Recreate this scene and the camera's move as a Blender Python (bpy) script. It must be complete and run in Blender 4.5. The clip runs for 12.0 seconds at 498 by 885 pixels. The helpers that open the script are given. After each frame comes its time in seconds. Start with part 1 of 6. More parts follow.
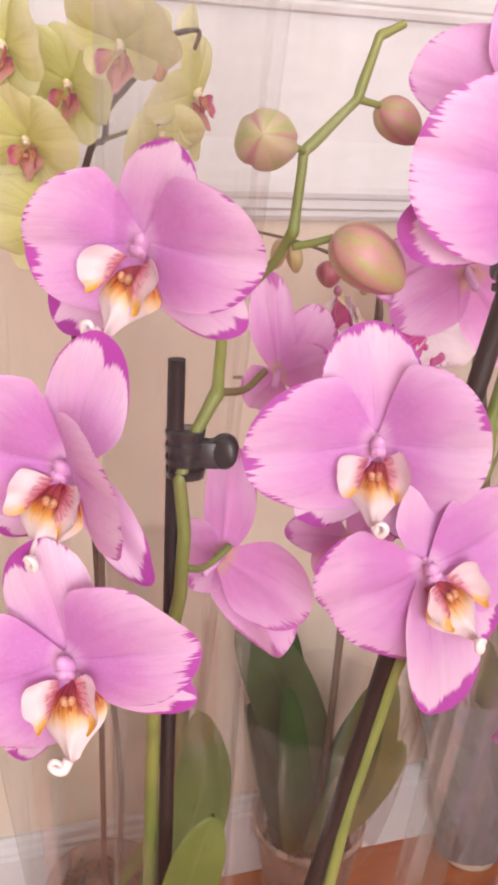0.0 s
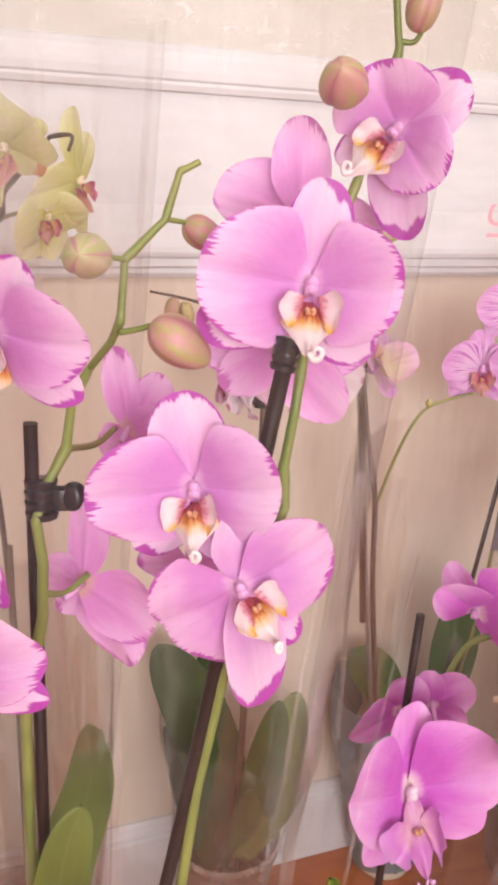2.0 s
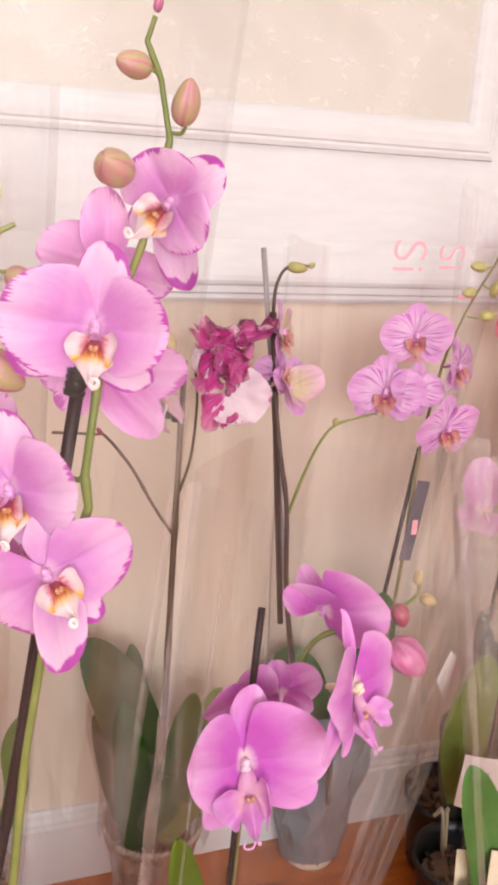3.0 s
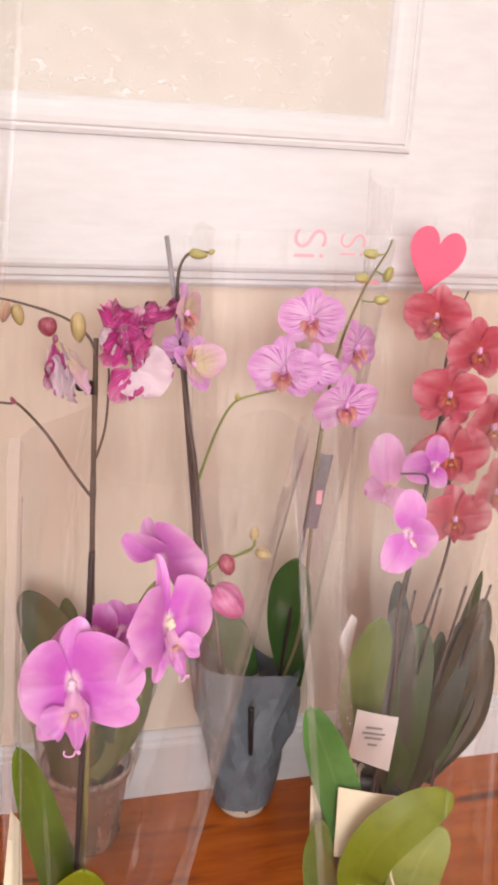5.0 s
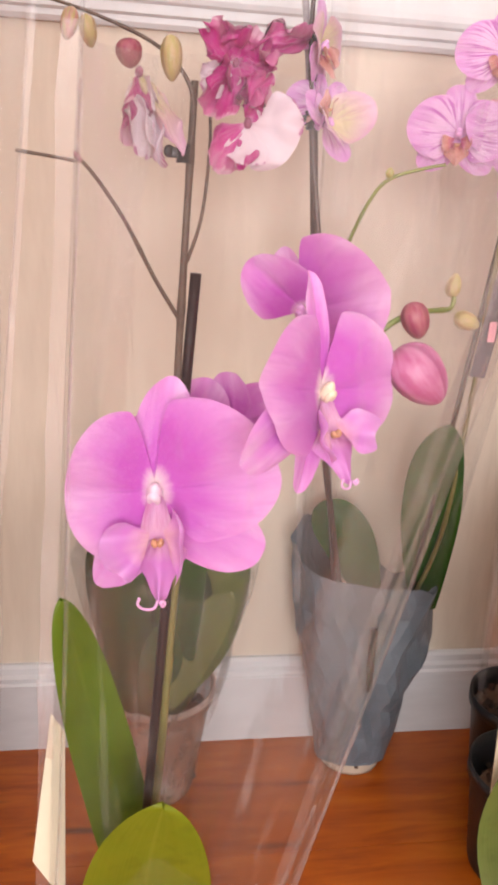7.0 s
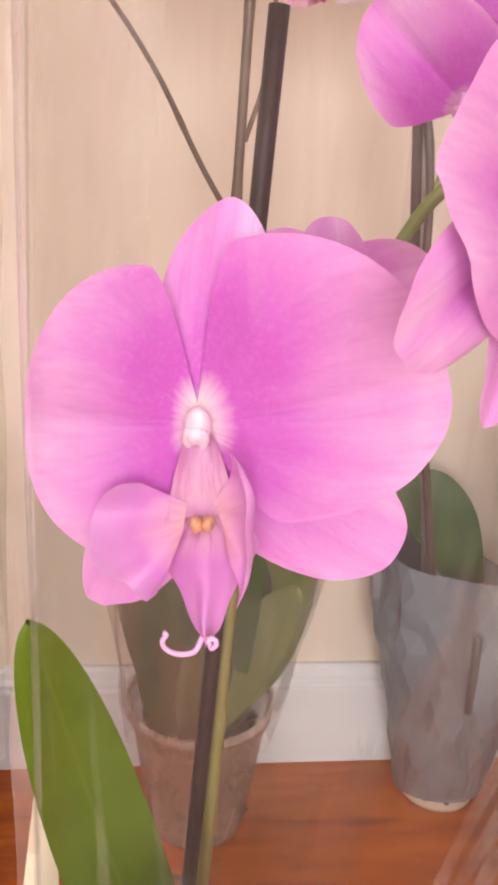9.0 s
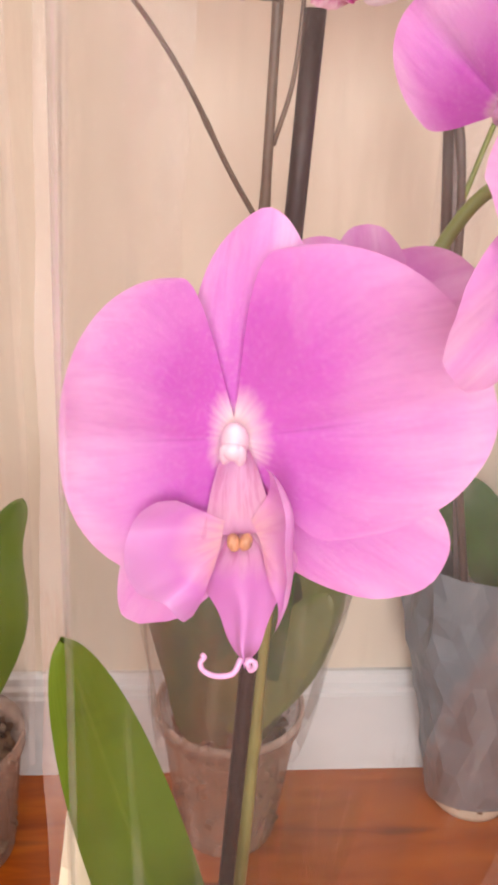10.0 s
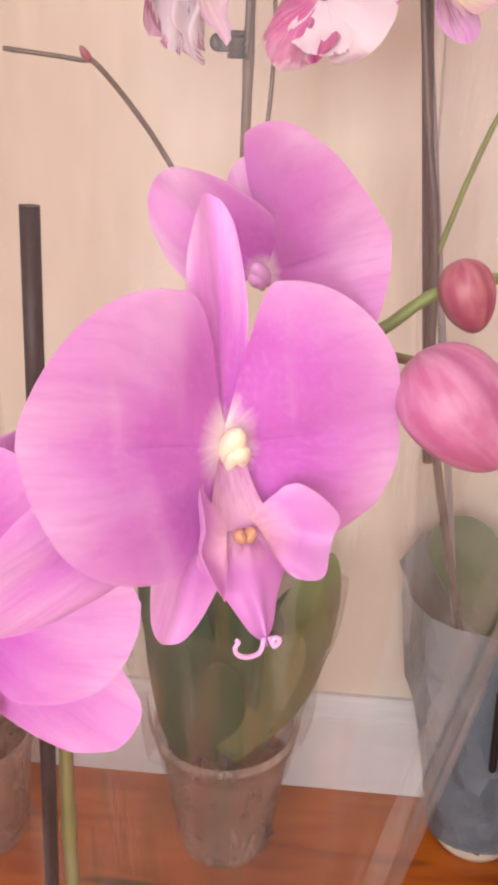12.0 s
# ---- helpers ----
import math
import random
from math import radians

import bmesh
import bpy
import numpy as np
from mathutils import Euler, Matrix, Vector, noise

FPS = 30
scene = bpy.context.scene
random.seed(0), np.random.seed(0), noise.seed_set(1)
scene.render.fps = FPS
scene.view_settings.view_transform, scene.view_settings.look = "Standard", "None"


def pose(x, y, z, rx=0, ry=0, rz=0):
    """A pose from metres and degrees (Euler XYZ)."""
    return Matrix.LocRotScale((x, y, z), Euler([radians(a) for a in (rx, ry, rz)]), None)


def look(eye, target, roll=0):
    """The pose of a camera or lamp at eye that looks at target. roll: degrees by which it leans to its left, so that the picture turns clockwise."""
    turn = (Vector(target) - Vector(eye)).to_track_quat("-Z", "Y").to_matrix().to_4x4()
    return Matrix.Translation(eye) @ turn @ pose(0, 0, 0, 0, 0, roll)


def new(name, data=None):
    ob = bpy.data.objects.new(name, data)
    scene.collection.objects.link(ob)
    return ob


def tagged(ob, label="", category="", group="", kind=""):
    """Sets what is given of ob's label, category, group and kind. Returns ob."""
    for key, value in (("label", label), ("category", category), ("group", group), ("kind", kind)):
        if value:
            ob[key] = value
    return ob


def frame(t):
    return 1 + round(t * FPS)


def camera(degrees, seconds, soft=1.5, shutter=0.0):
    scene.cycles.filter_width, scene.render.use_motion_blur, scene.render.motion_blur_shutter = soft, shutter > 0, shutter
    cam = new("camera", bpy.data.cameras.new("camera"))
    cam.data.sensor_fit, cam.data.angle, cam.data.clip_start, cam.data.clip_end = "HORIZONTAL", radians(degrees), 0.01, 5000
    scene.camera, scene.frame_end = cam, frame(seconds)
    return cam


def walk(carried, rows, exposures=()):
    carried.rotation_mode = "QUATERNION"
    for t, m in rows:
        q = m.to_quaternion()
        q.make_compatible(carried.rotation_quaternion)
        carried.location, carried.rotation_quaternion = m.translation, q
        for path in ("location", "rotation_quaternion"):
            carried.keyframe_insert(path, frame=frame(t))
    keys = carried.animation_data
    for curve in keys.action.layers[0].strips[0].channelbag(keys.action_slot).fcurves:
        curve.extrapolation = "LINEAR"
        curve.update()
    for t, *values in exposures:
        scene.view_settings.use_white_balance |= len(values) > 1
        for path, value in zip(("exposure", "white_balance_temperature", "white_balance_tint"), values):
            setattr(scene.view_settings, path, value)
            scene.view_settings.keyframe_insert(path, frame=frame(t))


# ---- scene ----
EXPOSURES = [(0.0, -0.08, 6500, 14), (3.0, 0.01, 6500, 13), (5.5, 0.02, 6500, 12), (6.5, 0.05, 6500, 13), (7.5, 0.15, 6550, 13), (9.5, 0.20, 6700, 11), (10.5, 0.25, 6700, 11), (11.5, 0.20, 6600, 12), (12.0, 0.15, 6500, 13)]
cam = camera(33.6, 12.0, soft=3.5)
PATH = [
    (0, (-0.065, 0.246, 0.832), (0.479, 2.051, 0.164), 2.1),
    (0.5, (-0.064, 0.227, 0.839), (0.571, 2.019, 0.217), 2.0),
    (1, (-0.069, 0.219, 0.853), (0.632, 1.983, 0.224), 2.1),
    (1.5, (-0.062, 0.201, 0.849), (0.629, 1.983, 0.26), 1.9),
    (2, (-0.04, 0.173, 0.861), (0.622, 1.966, 0.27), 1.9),
    (2.5, (-0.011, 0.128, 0.867), (0.636, 1.935, 0.304), 2.1),
    (3, (0.036, 0.075, 0.888), (0.658, 1.888, 0.32), 3.1),
    (3.5, (0.064, 0.042, 0.906), (0.717, 1.846, 0.341), 3.6),
    (3.7, (0.086, 0.023, 0.922), (0.721, 1.829, 0.343), 3.8),
    (5.3, (0.193, -0.053, 0.887), (0.621, 1.804, 0.281), 2.7),
    (5.5, (0.19, -0.039, 0.855), (0.592, 1.825, 0.252), 2.7),
    (6, (0.187, 0.021, 0.779), (0.529, 1.894, 0.165), 3.0),
    (6.5, (0.188, 0.091, 0.716), (0.505, 1.96, 0.079), 3.3),
    (7, (0.183, 0.167, 0.668), (0.494, 2.032, 0.016), 3.6),
    (7.5, (0.171, 0.243, 0.639), (0.501, 2.098, -0.034), 4.1),
    (7.7, (0.168, 0.268, 0.628), (0.496, 2.12, -0.052), 3.9),
    (9.3, (0.194, 0.341, 0.584), (0.368, 2.202, -0.126), 2.6),
    (9.5, (0.193, 0.344, 0.584), (0.353, 2.205, -0.13), 2.3),
    (10, (0.189, 0.341, 0.587), (0.332, 2.208, -0.116), 2.0),
    (10.5, (0.198, 0.336, 0.603), (0.284, 2.198, -0.12), 1.7),
    (11, (0.217, 0.334, 0.622), (0.259, 2.192, -0.115), 2.3),
    (11.5, (0.251, 0.34, 0.64), (0.19, 2.18, -0.14), 2.2),
    (12, (0.294, 0.351, 0.642), (0.124, 2.184, -0.138), 1.1),
]
walk(cam, [(t, look(eye, target, roll)) for t, eye, target, roll in PATH], EXPOSURES)


# ------------------------------------------------------------ light
world = bpy.data.worlds.new("world")
scene.world = world
world.use_nodes = True
sky = world.node_tree.nodes.new("ShaderNodeTexSky")
sky.sky_type, sky.sun_disc, sky.sun_elevation, sky.sun_rotation = "NISHITA", False, radians(40), radians(200)
world.node_tree.links.new(sky.outputs[0], world.node_tree.nodes["Background"].inputs[0])
world.node_tree.nodes["Background"].inputs[1].default_value = 0.1


def area_lamp(name, m, sx, sy, watts, colour):
    d = bpy.data.lights.new(name, "AREA")
    d.shape, d.size, d.size_y, d.energy, d.color = "RECTANGLE", sx, sy, watts, colour
    ob = new(name, d)
    ob.matrix_world = m
    return ob


# two unseen sources, both added: window daylight behind the camera, weak light from overhead
area_lamp("added_window_light", look((-0.1, -2.93, 1.15), (-0.1, 0.0, 0.95)), 2.6, 2.0, 125, (1.0, 0.965, 0.975))
area_lamp("added_overhead_light", look((0.3, -0.6, 2.5), (0.3, -0.6, 0.0)), 1.1, 1.1, 8, (1.0, 0.93, 0.88))


# ------------------------------------------------------------ materials
class Mat:
    """A node material with short ways to add nodes."""

    def __init__(self, name):
        self.m = bpy.data.materials.new(name)
        self.m.use_nodes = True
        self.t = self.m.node_tree
        self.n = self.t.nodes
        self.b = self.n["Principled BSDF"]
        self.out = self.n["Material Output"]

    def add(self, kind, **values):
        node = self.n.new(kind)
        for k, v in values.items():
            setattr(node, k, v)
        return node

    def link(self, a, b):
        self.t.links.new(a, b)
        return self

    def put(self, socket, value):
        if hasattr(value, "links"):
            self.t.links.new(value, socket)
        else:
            socket.default_value = value

    def coord(self, which="Object", scale=(1, 1, 1)):
        c = self.add("ShaderNodeTexCoord")
        mp = self.add("ShaderNodeMapping")
        mp.inputs["Scale"].default_value = scale
        self.link(c.outputs[which], mp.inputs[0])
        return mp.outputs[0]

    def noise(self, vec, scale, detail=3, rough=0.5, distortion=0.0):
        t = self.add("ShaderNodeTexNoise")
        if vec is not None:
            self.link(vec, t.inputs["Vector"])
        t.inputs["Scale"].default_value, t.inputs["Detail"].default_value = scale, detail
        t.inputs["Roughness"].default_value, t.inputs["Distortion"].default_value = rough, distortion
        return t.outputs[0]

    def ramp(self, fac, stops):
        r = self.add("ShaderNodeValToRGB")
        e = r.color_ramp.elements
        while len(e) < len(stops):
            e.new(0.5)
        for el, (p, c) in zip(e, stops):
            el.position = p
            el.color = (*c, 1) if len(c) == 3 else c
        self.link(fac, r.inputs[0])
        return r.outputs[0]

    def grey(self, fac, a, b):
        r = self.add("ShaderNodeMapRange")
        r.inputs[1].default_value, r.inputs[2].default_value = a, b
        self.link(fac, r.inputs[0])
        return r.outputs[0]

    def mix(self, fac, a, b, how="MIX"):
        x = self.add("ShaderNodeMix", data_type="RGBA", blend_type=how)
        self.put(x.inputs[0], fac)
        self.put(x.inputs[6], a if hasattr(a, "links") else (*a, 1))
        self.put(x.inputs[7], b if hasattr(b, "links") else (*b, 1))
        return x.outputs[2]

    def maths(self, op, a, b=0.0):
        x = self.add("ShaderNodeMath", operation=op)
        self.put(x.inputs[0], a)
        self.put(x.inputs[1], b)
        return x.outputs[0]

    def bump(self, height, strength, distance):
        x = self.add("ShaderNodeBump")
        x.inputs["Strength"].default_value, x.inputs["Distance"].default_value = strength, distance
        self.link(height, x.inputs["Height"])
        self.link(x.outputs[0], self.b.inputs["Normal"])
        return x.outputs[0]

    def set(self, colour=None, rough=None, **more):
        if colour is not None:
            self.put(self.b.inputs["Base Color"], colour if hasattr(colour, "links") else (*colour, 1))
        if rough is not None:
            self.put(self.b.inputs["Roughness"], rough)
        for k, v in more.items():
            self.put(self.b.inputs[k.replace("_", " ")], v)
        return self.m

    def translucent(self, colour, amount):
        """Let part of the light through a thin sheet."""
        tr = self.add("ShaderNodeBsdfTranslucent")
        self.put(tr.inputs[0], colour if hasattr(colour, "links") else (*colour, 1))
        mx = self.add("ShaderNodeMixShader")
        mx.inputs[0].default_value = amount
        self.link(self.b.outputs[0], mx.inputs[1])
        self.link(tr.outputs[0], mx.inputs[2])
        self.link(mx.outputs[0], self.out.inputs[0])


def plain(name, colour, rough=0.5, vary=0.12, scale=40, bump=0.15, **more):
    k = Mat(name)
    v = k.coord()
    f = k.noise(v, scale, 4)
    g = k.noise(v, scale * 0.12, 2)
    dark = tuple(c * (1 - vary) for c in colour)
    lite = tuple(min(1, c * (1 + vary)) for c in colour)
    c = k.mix(k.grey(f, 0.3, 0.7), dark, lite)
    c = k.mix(k.grey(g, 0.35, 0.65), c, k.mix(0.5, c, dark))
    k.bump(f, bump, 0.002)
    return k.set(c, rough, **more)


def petal_material(name, inner, body, tip, edge=None, edge_amount=0.0, veins=0.0, vein_colour=(0.5, 0.05, 0.35), see=0.3, rim=0.955, stroke=0.30):
    """Orchid petal. The sheet's UV runs across (x) and from the claw to the tip (y)."""
    k = Mat(name)
    uv = k.add("ShaderNodeUVMap", uv_map="sheet")
    sep = k.add("ShaderNodeSeparateXYZ")
    k.link(uv.outputs[0], sep.inputs[0])
    x, y = sep.outputs[0], sep.outputs[1]
    info = k.add("ShaderNodeObjectInfo")

    def rays(across, along, z):
        c = k.add("ShaderNodeCombineXYZ")
        k.put(c.inputs[0], k.maths("MULTIPLY", x, across))
        k.put(c.inputs[1], k.maths("MULTIPLY", y, along))
        k.put(c.inputs[2], k.maths("MULTIPLY", info.outputs["Random"], z))
        return c.outputs[0]

    obj = k.coord("Object")
    broad = k.noise(rays(1.6, 1.2, 17.0), 1.0, 2)
    star = k.noise(rays(7.0, 1.0, 23.0), 1.0, 2)
    yy = k.maths("ADD", y, k.maths("MULTIPLY", k.maths("SUBTRACT", star, 0.5), 0.09))
    c = k.ramp(yy, [(0.0, inner), (0.05, inner), (0.17, body), (0.42, body), (0.92, tip), (1.0, tip)])
    # broad paler and deeper areas, a different lot on each sheet
    pale = tuple(1 - 0.62 * (1 - q) for q in tip)
    c = k.mix(k.maths("MULTIPLY", k.maths("MULTIPLY", k.grey(broad, 0.42, 0.68), k.grey(y, 0.25, 0.95)), 0.6), c, pale)
    hue = k.add("ShaderNodeHueSaturation")
    k.link(c, hue.inputs["Color"])
    k.put(hue.inputs["Value"], k.maths("ADD", k.maths("MULTIPLY", info.outputs["Random"], 0.10), 0.95))
    c = hue.outputs[0]
    # fine veins fanning out along the sheet, and the cell-like grain between them
    fan = k.noise(rays(15.0, 2.2, 30.0), 1.0, 4, 0.62, 0.25)
    thin = k.noise(rays(42.0, 9.0, 41.0), 1.0, 3, 0.6, 0.4)
    c = k.mix(k.maths("MULTIPLY", k.grey(fan, 0.48, 0.66), 0.16), c, tuple(0.72 * q for q in body))
    c = k.mix(k.maths("MULTIPLY", k.grey(thin, 0.50, 0.68), 0.13), c, tuple(0.78 * q for q in body))
    c = k.mix(k.maths("MULTIPLY", k.grey(k.noise(obj, 900, 2), 0.5, 0.72), 0.10), c, pale)
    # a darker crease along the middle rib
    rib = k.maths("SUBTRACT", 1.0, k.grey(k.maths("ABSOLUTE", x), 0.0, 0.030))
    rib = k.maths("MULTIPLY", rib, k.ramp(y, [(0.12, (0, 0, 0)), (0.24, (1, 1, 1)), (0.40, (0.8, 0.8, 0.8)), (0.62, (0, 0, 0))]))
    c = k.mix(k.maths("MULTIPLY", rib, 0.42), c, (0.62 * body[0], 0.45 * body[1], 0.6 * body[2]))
    if veins:
        lines = k.grey(k.noise(rays(17.0, 1.2, 12.0), 1.0, 2, 0.5), 0.51, 0.58)
        where = k.ramp(y, [(0.05, (1, 1, 1)), (0.6, (1, 1, 1)), (0.95, (0.2, 0.2, 0.2))])
        c = k.mix(k.maths("MULTIPLY", k.maths("MULTIPLY", lines, where), veins), c, vein_colour)
    if edge:
        # a thin rim that comes and goes along the margin, feathered inwards in short strokes
        feather = k.noise(rays(30.0, 0.5, 50.0), 1.0, 1, 0.5)
        patch = k.noise(rays(1.7, 0.3, 61.0), 1.0, 1)
        reach = k.maths("ADD", y, k.maths("MULTIPLY", k.maths("SUBTRACT", feather, 0.5), stroke))
        reach = k.maths("ADD", reach, k.maths("MULTIPLY", k.maths("SUBTRACT", patch, 0.5), 0.55))
        far = k.grey(reach, rim, rim + 0.035)
        c = k.mix(k.maths("MULTIPLY", far, edge_amount), c, edge)
    k.bump(k.maths("ADD", fan, k.maths("MULTIPLY", thin, 0.6)), 0.14, 0.0008)
    m = k.set(c, 0.46, Sheen_Weight=0.12, Specular_IOR_Level=0.3)
    k.translucent(c, see)
    return m


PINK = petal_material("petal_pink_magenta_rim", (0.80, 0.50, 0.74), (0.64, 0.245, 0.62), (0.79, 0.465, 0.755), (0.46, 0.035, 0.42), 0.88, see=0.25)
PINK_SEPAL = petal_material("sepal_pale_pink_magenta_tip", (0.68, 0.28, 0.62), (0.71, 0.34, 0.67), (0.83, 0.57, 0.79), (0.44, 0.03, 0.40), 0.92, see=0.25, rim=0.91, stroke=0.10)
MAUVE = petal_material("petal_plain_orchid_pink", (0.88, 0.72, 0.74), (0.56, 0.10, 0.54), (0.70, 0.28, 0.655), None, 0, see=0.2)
STRIPED = petal_material("petal_veined_lilac", (0.72, 0.40, 0.66), (0.80, 0.53, 0.78), (0.70, 0.32, 0.68), None, 0, 0.75, (0.44, 0.05, 0.42))
YELLOW = petal_material("petal_pale_green_yellow", (0.63, 0.64, 0.16), (0.71, 0.73, 0.27), (0.77, 0.78, 0.42), None, 0, 0.2, (0.50, 0.50, 0.12), 0.4)
FADED = petal_material("petal_faded_yellow_pink", (0.58, 0.52, 0.20), (0.68, 0.59, 0.36), (0.74, 0.44, 0.62), None, 0, 0.3, (0.52, 0.18, 0.40))
WITHER = petal_material("petal_withered_magenta", (0.66, 0.34, 0.52), (0.55, 0.035, 0.27), (0.50, 0.02, 0.22), (0.78, 0.54, 0.64), 0.7, 0.25, (0.75, 0.5, 0.65))
BLEACHED = petal_material("petal_bleached_white", (0.75, 0.58, 0.66), (0.80, 0.68, 0.74), (0.80, 0.66, 0.74), (0.40, 0.03, 0.22), 0.8)
RED = petal_material("petal_crimson_pink", (0.56, 0.12, 0.05), (0.48, 0.035, 0.075), (0.56, 0.09, 0.15), None, 0, 0.3, (0.36, 0.01, 0.04))
BACK = petal_material("petal_pink_reverse", (0.66, 0.40, 0.34), (0.70, 0.275, 0.62), (0.80, 0.43, 0.74), (0.48, 0.04, 0.40), 0.7, see=0.25)


def lip_material(name, stops, stripe, stripes, front=None, until=0.5):
    """Lip lobe: colours from the throat (0) to the rim (1), stripes running out of the throat, a tint along the front."""
    k = Mat(name)
    uv = k.add("ShaderNodeUVMap", uv_map="sheet")
    sep = k.add("ShaderNodeSeparateXYZ")
    k.link(uv.outputs[0], sep.inputs[0])
    x, y = sep.outputs[0], sep.outputs[1]
    info = k.add("ShaderNodeObjectInfo")
    st = k.add("ShaderNodeCombineXYZ")
    k.put(st.inputs[0], k.maths("MULTIPLY", x, 4.0))
    k.put(st.inputs[1], k.maths("MULTIPLY", y, 1.6))
    k.put(st.inputs[2], k.maths("MULTIPLY", info.outputs["Random"], 20.0))
    f = k.noise(st.outputs[0], 1.0, 3, 0.6)
    c = k.ramp(k.maths("ADD", y, k.maths("MULTIPLY", k.maths("SUBTRACT", f, 0.5), 0.3)), stops)
    if front:
        near = k.grey(k.maths("ADD", x, k.maths("MULTIPLY", k.maths("SUBTRACT", f, 0.5), 0.7)), 0.25, 0.85)
        c = k.mix(k.maths("MULTIPLY", near, k.grey(y, 0.1, 0.4)), c, front)
    lines = k.maths("MULTIPLY", k.grey(k.noise(st.outputs[0], 2.2, 2, 0.5), 0.50, 0.57), k.ramp(y, [(0.0, (1, 1, 1)), (until * 0.7, (1, 1, 1)), (until, (0, 0, 0))]))
    c = k.mix(k.maths("MULTIPLY", lines, stripes), c, stripe)
    k.bump(f, 0.15, 0.0008)
    m = k.set(c, 0.42)
    k.translucent(c, 0.25)
    return m


W, YEL = (0.84, 0.74, 0.74), (0.80, 0.44, 0.04)
LIP = lip_material("lip_white_yellow_crimson", [(0.0, (0.50, 0.09, 0.14)), (0.24, (0.52, 0.10, 0.08)), (0.40, (0.74, 0.32, 0.05)), (0.52, (0.84, 0.60, 0.32)), (0.66, W), (1.0, W)], (0.28, 0.015, 0.06), 0.7)
LIP_LOBE = lip_material("lip_lobe_white_yellow", [(0.0, (0.50, 0.10, 0.15)), (0.16, (0.66, 0.30, 0.36)), (0.34, (0.82, 0.60, 0.64)), (0.55, W), (1.0, (0.86, 0.76, 0.78))], (0.34, 0.03, 0.10), 0.5, YEL, 0.36)
LIP_PINK = lip_material("lip_orchid_pink", [(0.0, (0.78, 0.58, 0.46)), (0.20, (0.76, 0.42, 0.60)), (0.5, (0.62, 0.20, 0.58)), (1.0, (0.66, 0.26, 0.66))], (0.48, 0.08, 0.32), 0.5, None, 0.45)
LIP_PINK_LOBE = lip_material("lip_lobe_orchid_pink", [(0.0, (0.72, 0.40, 0.46)), (0.22, (0.70, 0.33, 0.58)), (0.5, (0.63, 0.21, 0.61)), (1.0, (0.72, 0.37, 0.72))], (0.60, 0.18, 0.46), 0.3, None, 0.35)
THROAT = lip_material("throat_pale_speckled", [(0.0, (0.72, 0.38, 0.66)), (0.4, (0.71, 0.38, 0.61)), (0.8, (0.71, 0.39, 0.56)), (1.0, (0.66, 0.30, 0.54))], (0.56, 0.16, 0.36), 0.35, None, 0.95)
LIP_DARK = lip_material("lip_dark_crimson", [(0.0, (0.60, 0.16, 0.03)), (0.4, (0.40, 0.04, 0.05)), (1.0, (0.42, 0.06, 0.12))], (0.18, 0.0, 0.02), 0.6)
LIP_BRONZE = lip_material("lip_bronze_pink", [(0.0, (0.46, 0.06, 0.22)), (0.4, (0.55, 0.22, 0.18)), (1.0, (0.62, 0.36, 0.32))], (0.30, 0.02, 0.08), 0.6)
LIP_CRIMSON = lip_material("lip_lobe_crimson_cream", [(0.0, (0.62, 0.40, 0.14)), (0.4, (0.56, 0.28, 0.14)), (0.75, (0.50, 0.08, 0.20)), (1.0, (0.58, 0.16, 0.28))], (0.34, 0.05, 0.08), 0.5)
CALLUS = plain("callus_yellow_speckled", (0.60, 0.30, 0.16), 0.4, 0.4, 700)
COLUMN = plain("column_rose", (0.72, 0.38, 0.67), 0.4, 0.1, 200)
TENDRIL = plain("tendril_white", (0.86, 0.78, 0.76), 0.4, 0.05, 200)
TENDRIL_PINK = plain("tendril_pale_pink", (0.78, 0.44, 0.74), 0.4, 0.05, 200)
WILT_CORE = plain("withered_flower_core", (0.36, 0.12, 0.20), 0.6, 0.3, 300)
COLUMN_WHITE = plain("column_white_pink", (0.80, 0.62, 0.72), 0.45, 0.08, 200)
COLUMN_CREAM = plain("column_cream", (0.84, 0.74, 0.52), 0.4, 0.1, 200)


def bud_material(name, a, b, seam):
    k = Mat(name)
    uv = k.add("ShaderNodeUVMap", uv_map="sheet")
    sep = k.add("ShaderNodeSeparateXYZ")
    k.link(uv.outputs[0], sep.inputs[0])
    st = k.add("ShaderNodeCombineXYZ")
    k.put(st.inputs[0], k.maths("MULTIPLY", sep.outputs[0], 14.0))
    k.put(st.inputs[1], k.maths("MULTIPLY", sep.outputs[1], 2.0))
    f = k.noise(st.outputs[0], 1.0, 4, 0.6)
    c = k.mix(k.grey(f, 0.42, 0.58), a, b)
    s = k.maths("ABSOLUTE", k.maths("SINE", k.maths("MULTIPLY", sep.outputs[0], 3 * math.pi)))
    c = k.mix(k.maths("MULTIPLY", k.maths("SUBTRACT", 1.0, k.grey(s, 0.0, 0.38)), 0.72), c, seam)
    k.bump(f, 0.2, 0.001)
    m = k.set(c, 0.42)
    k.b.inputs["Subsurface Weight"].default_value = 0.1
    k.b.inputs["Subsurface Radius"].default_value = (0.004, 0.002, 0.002)
    return m


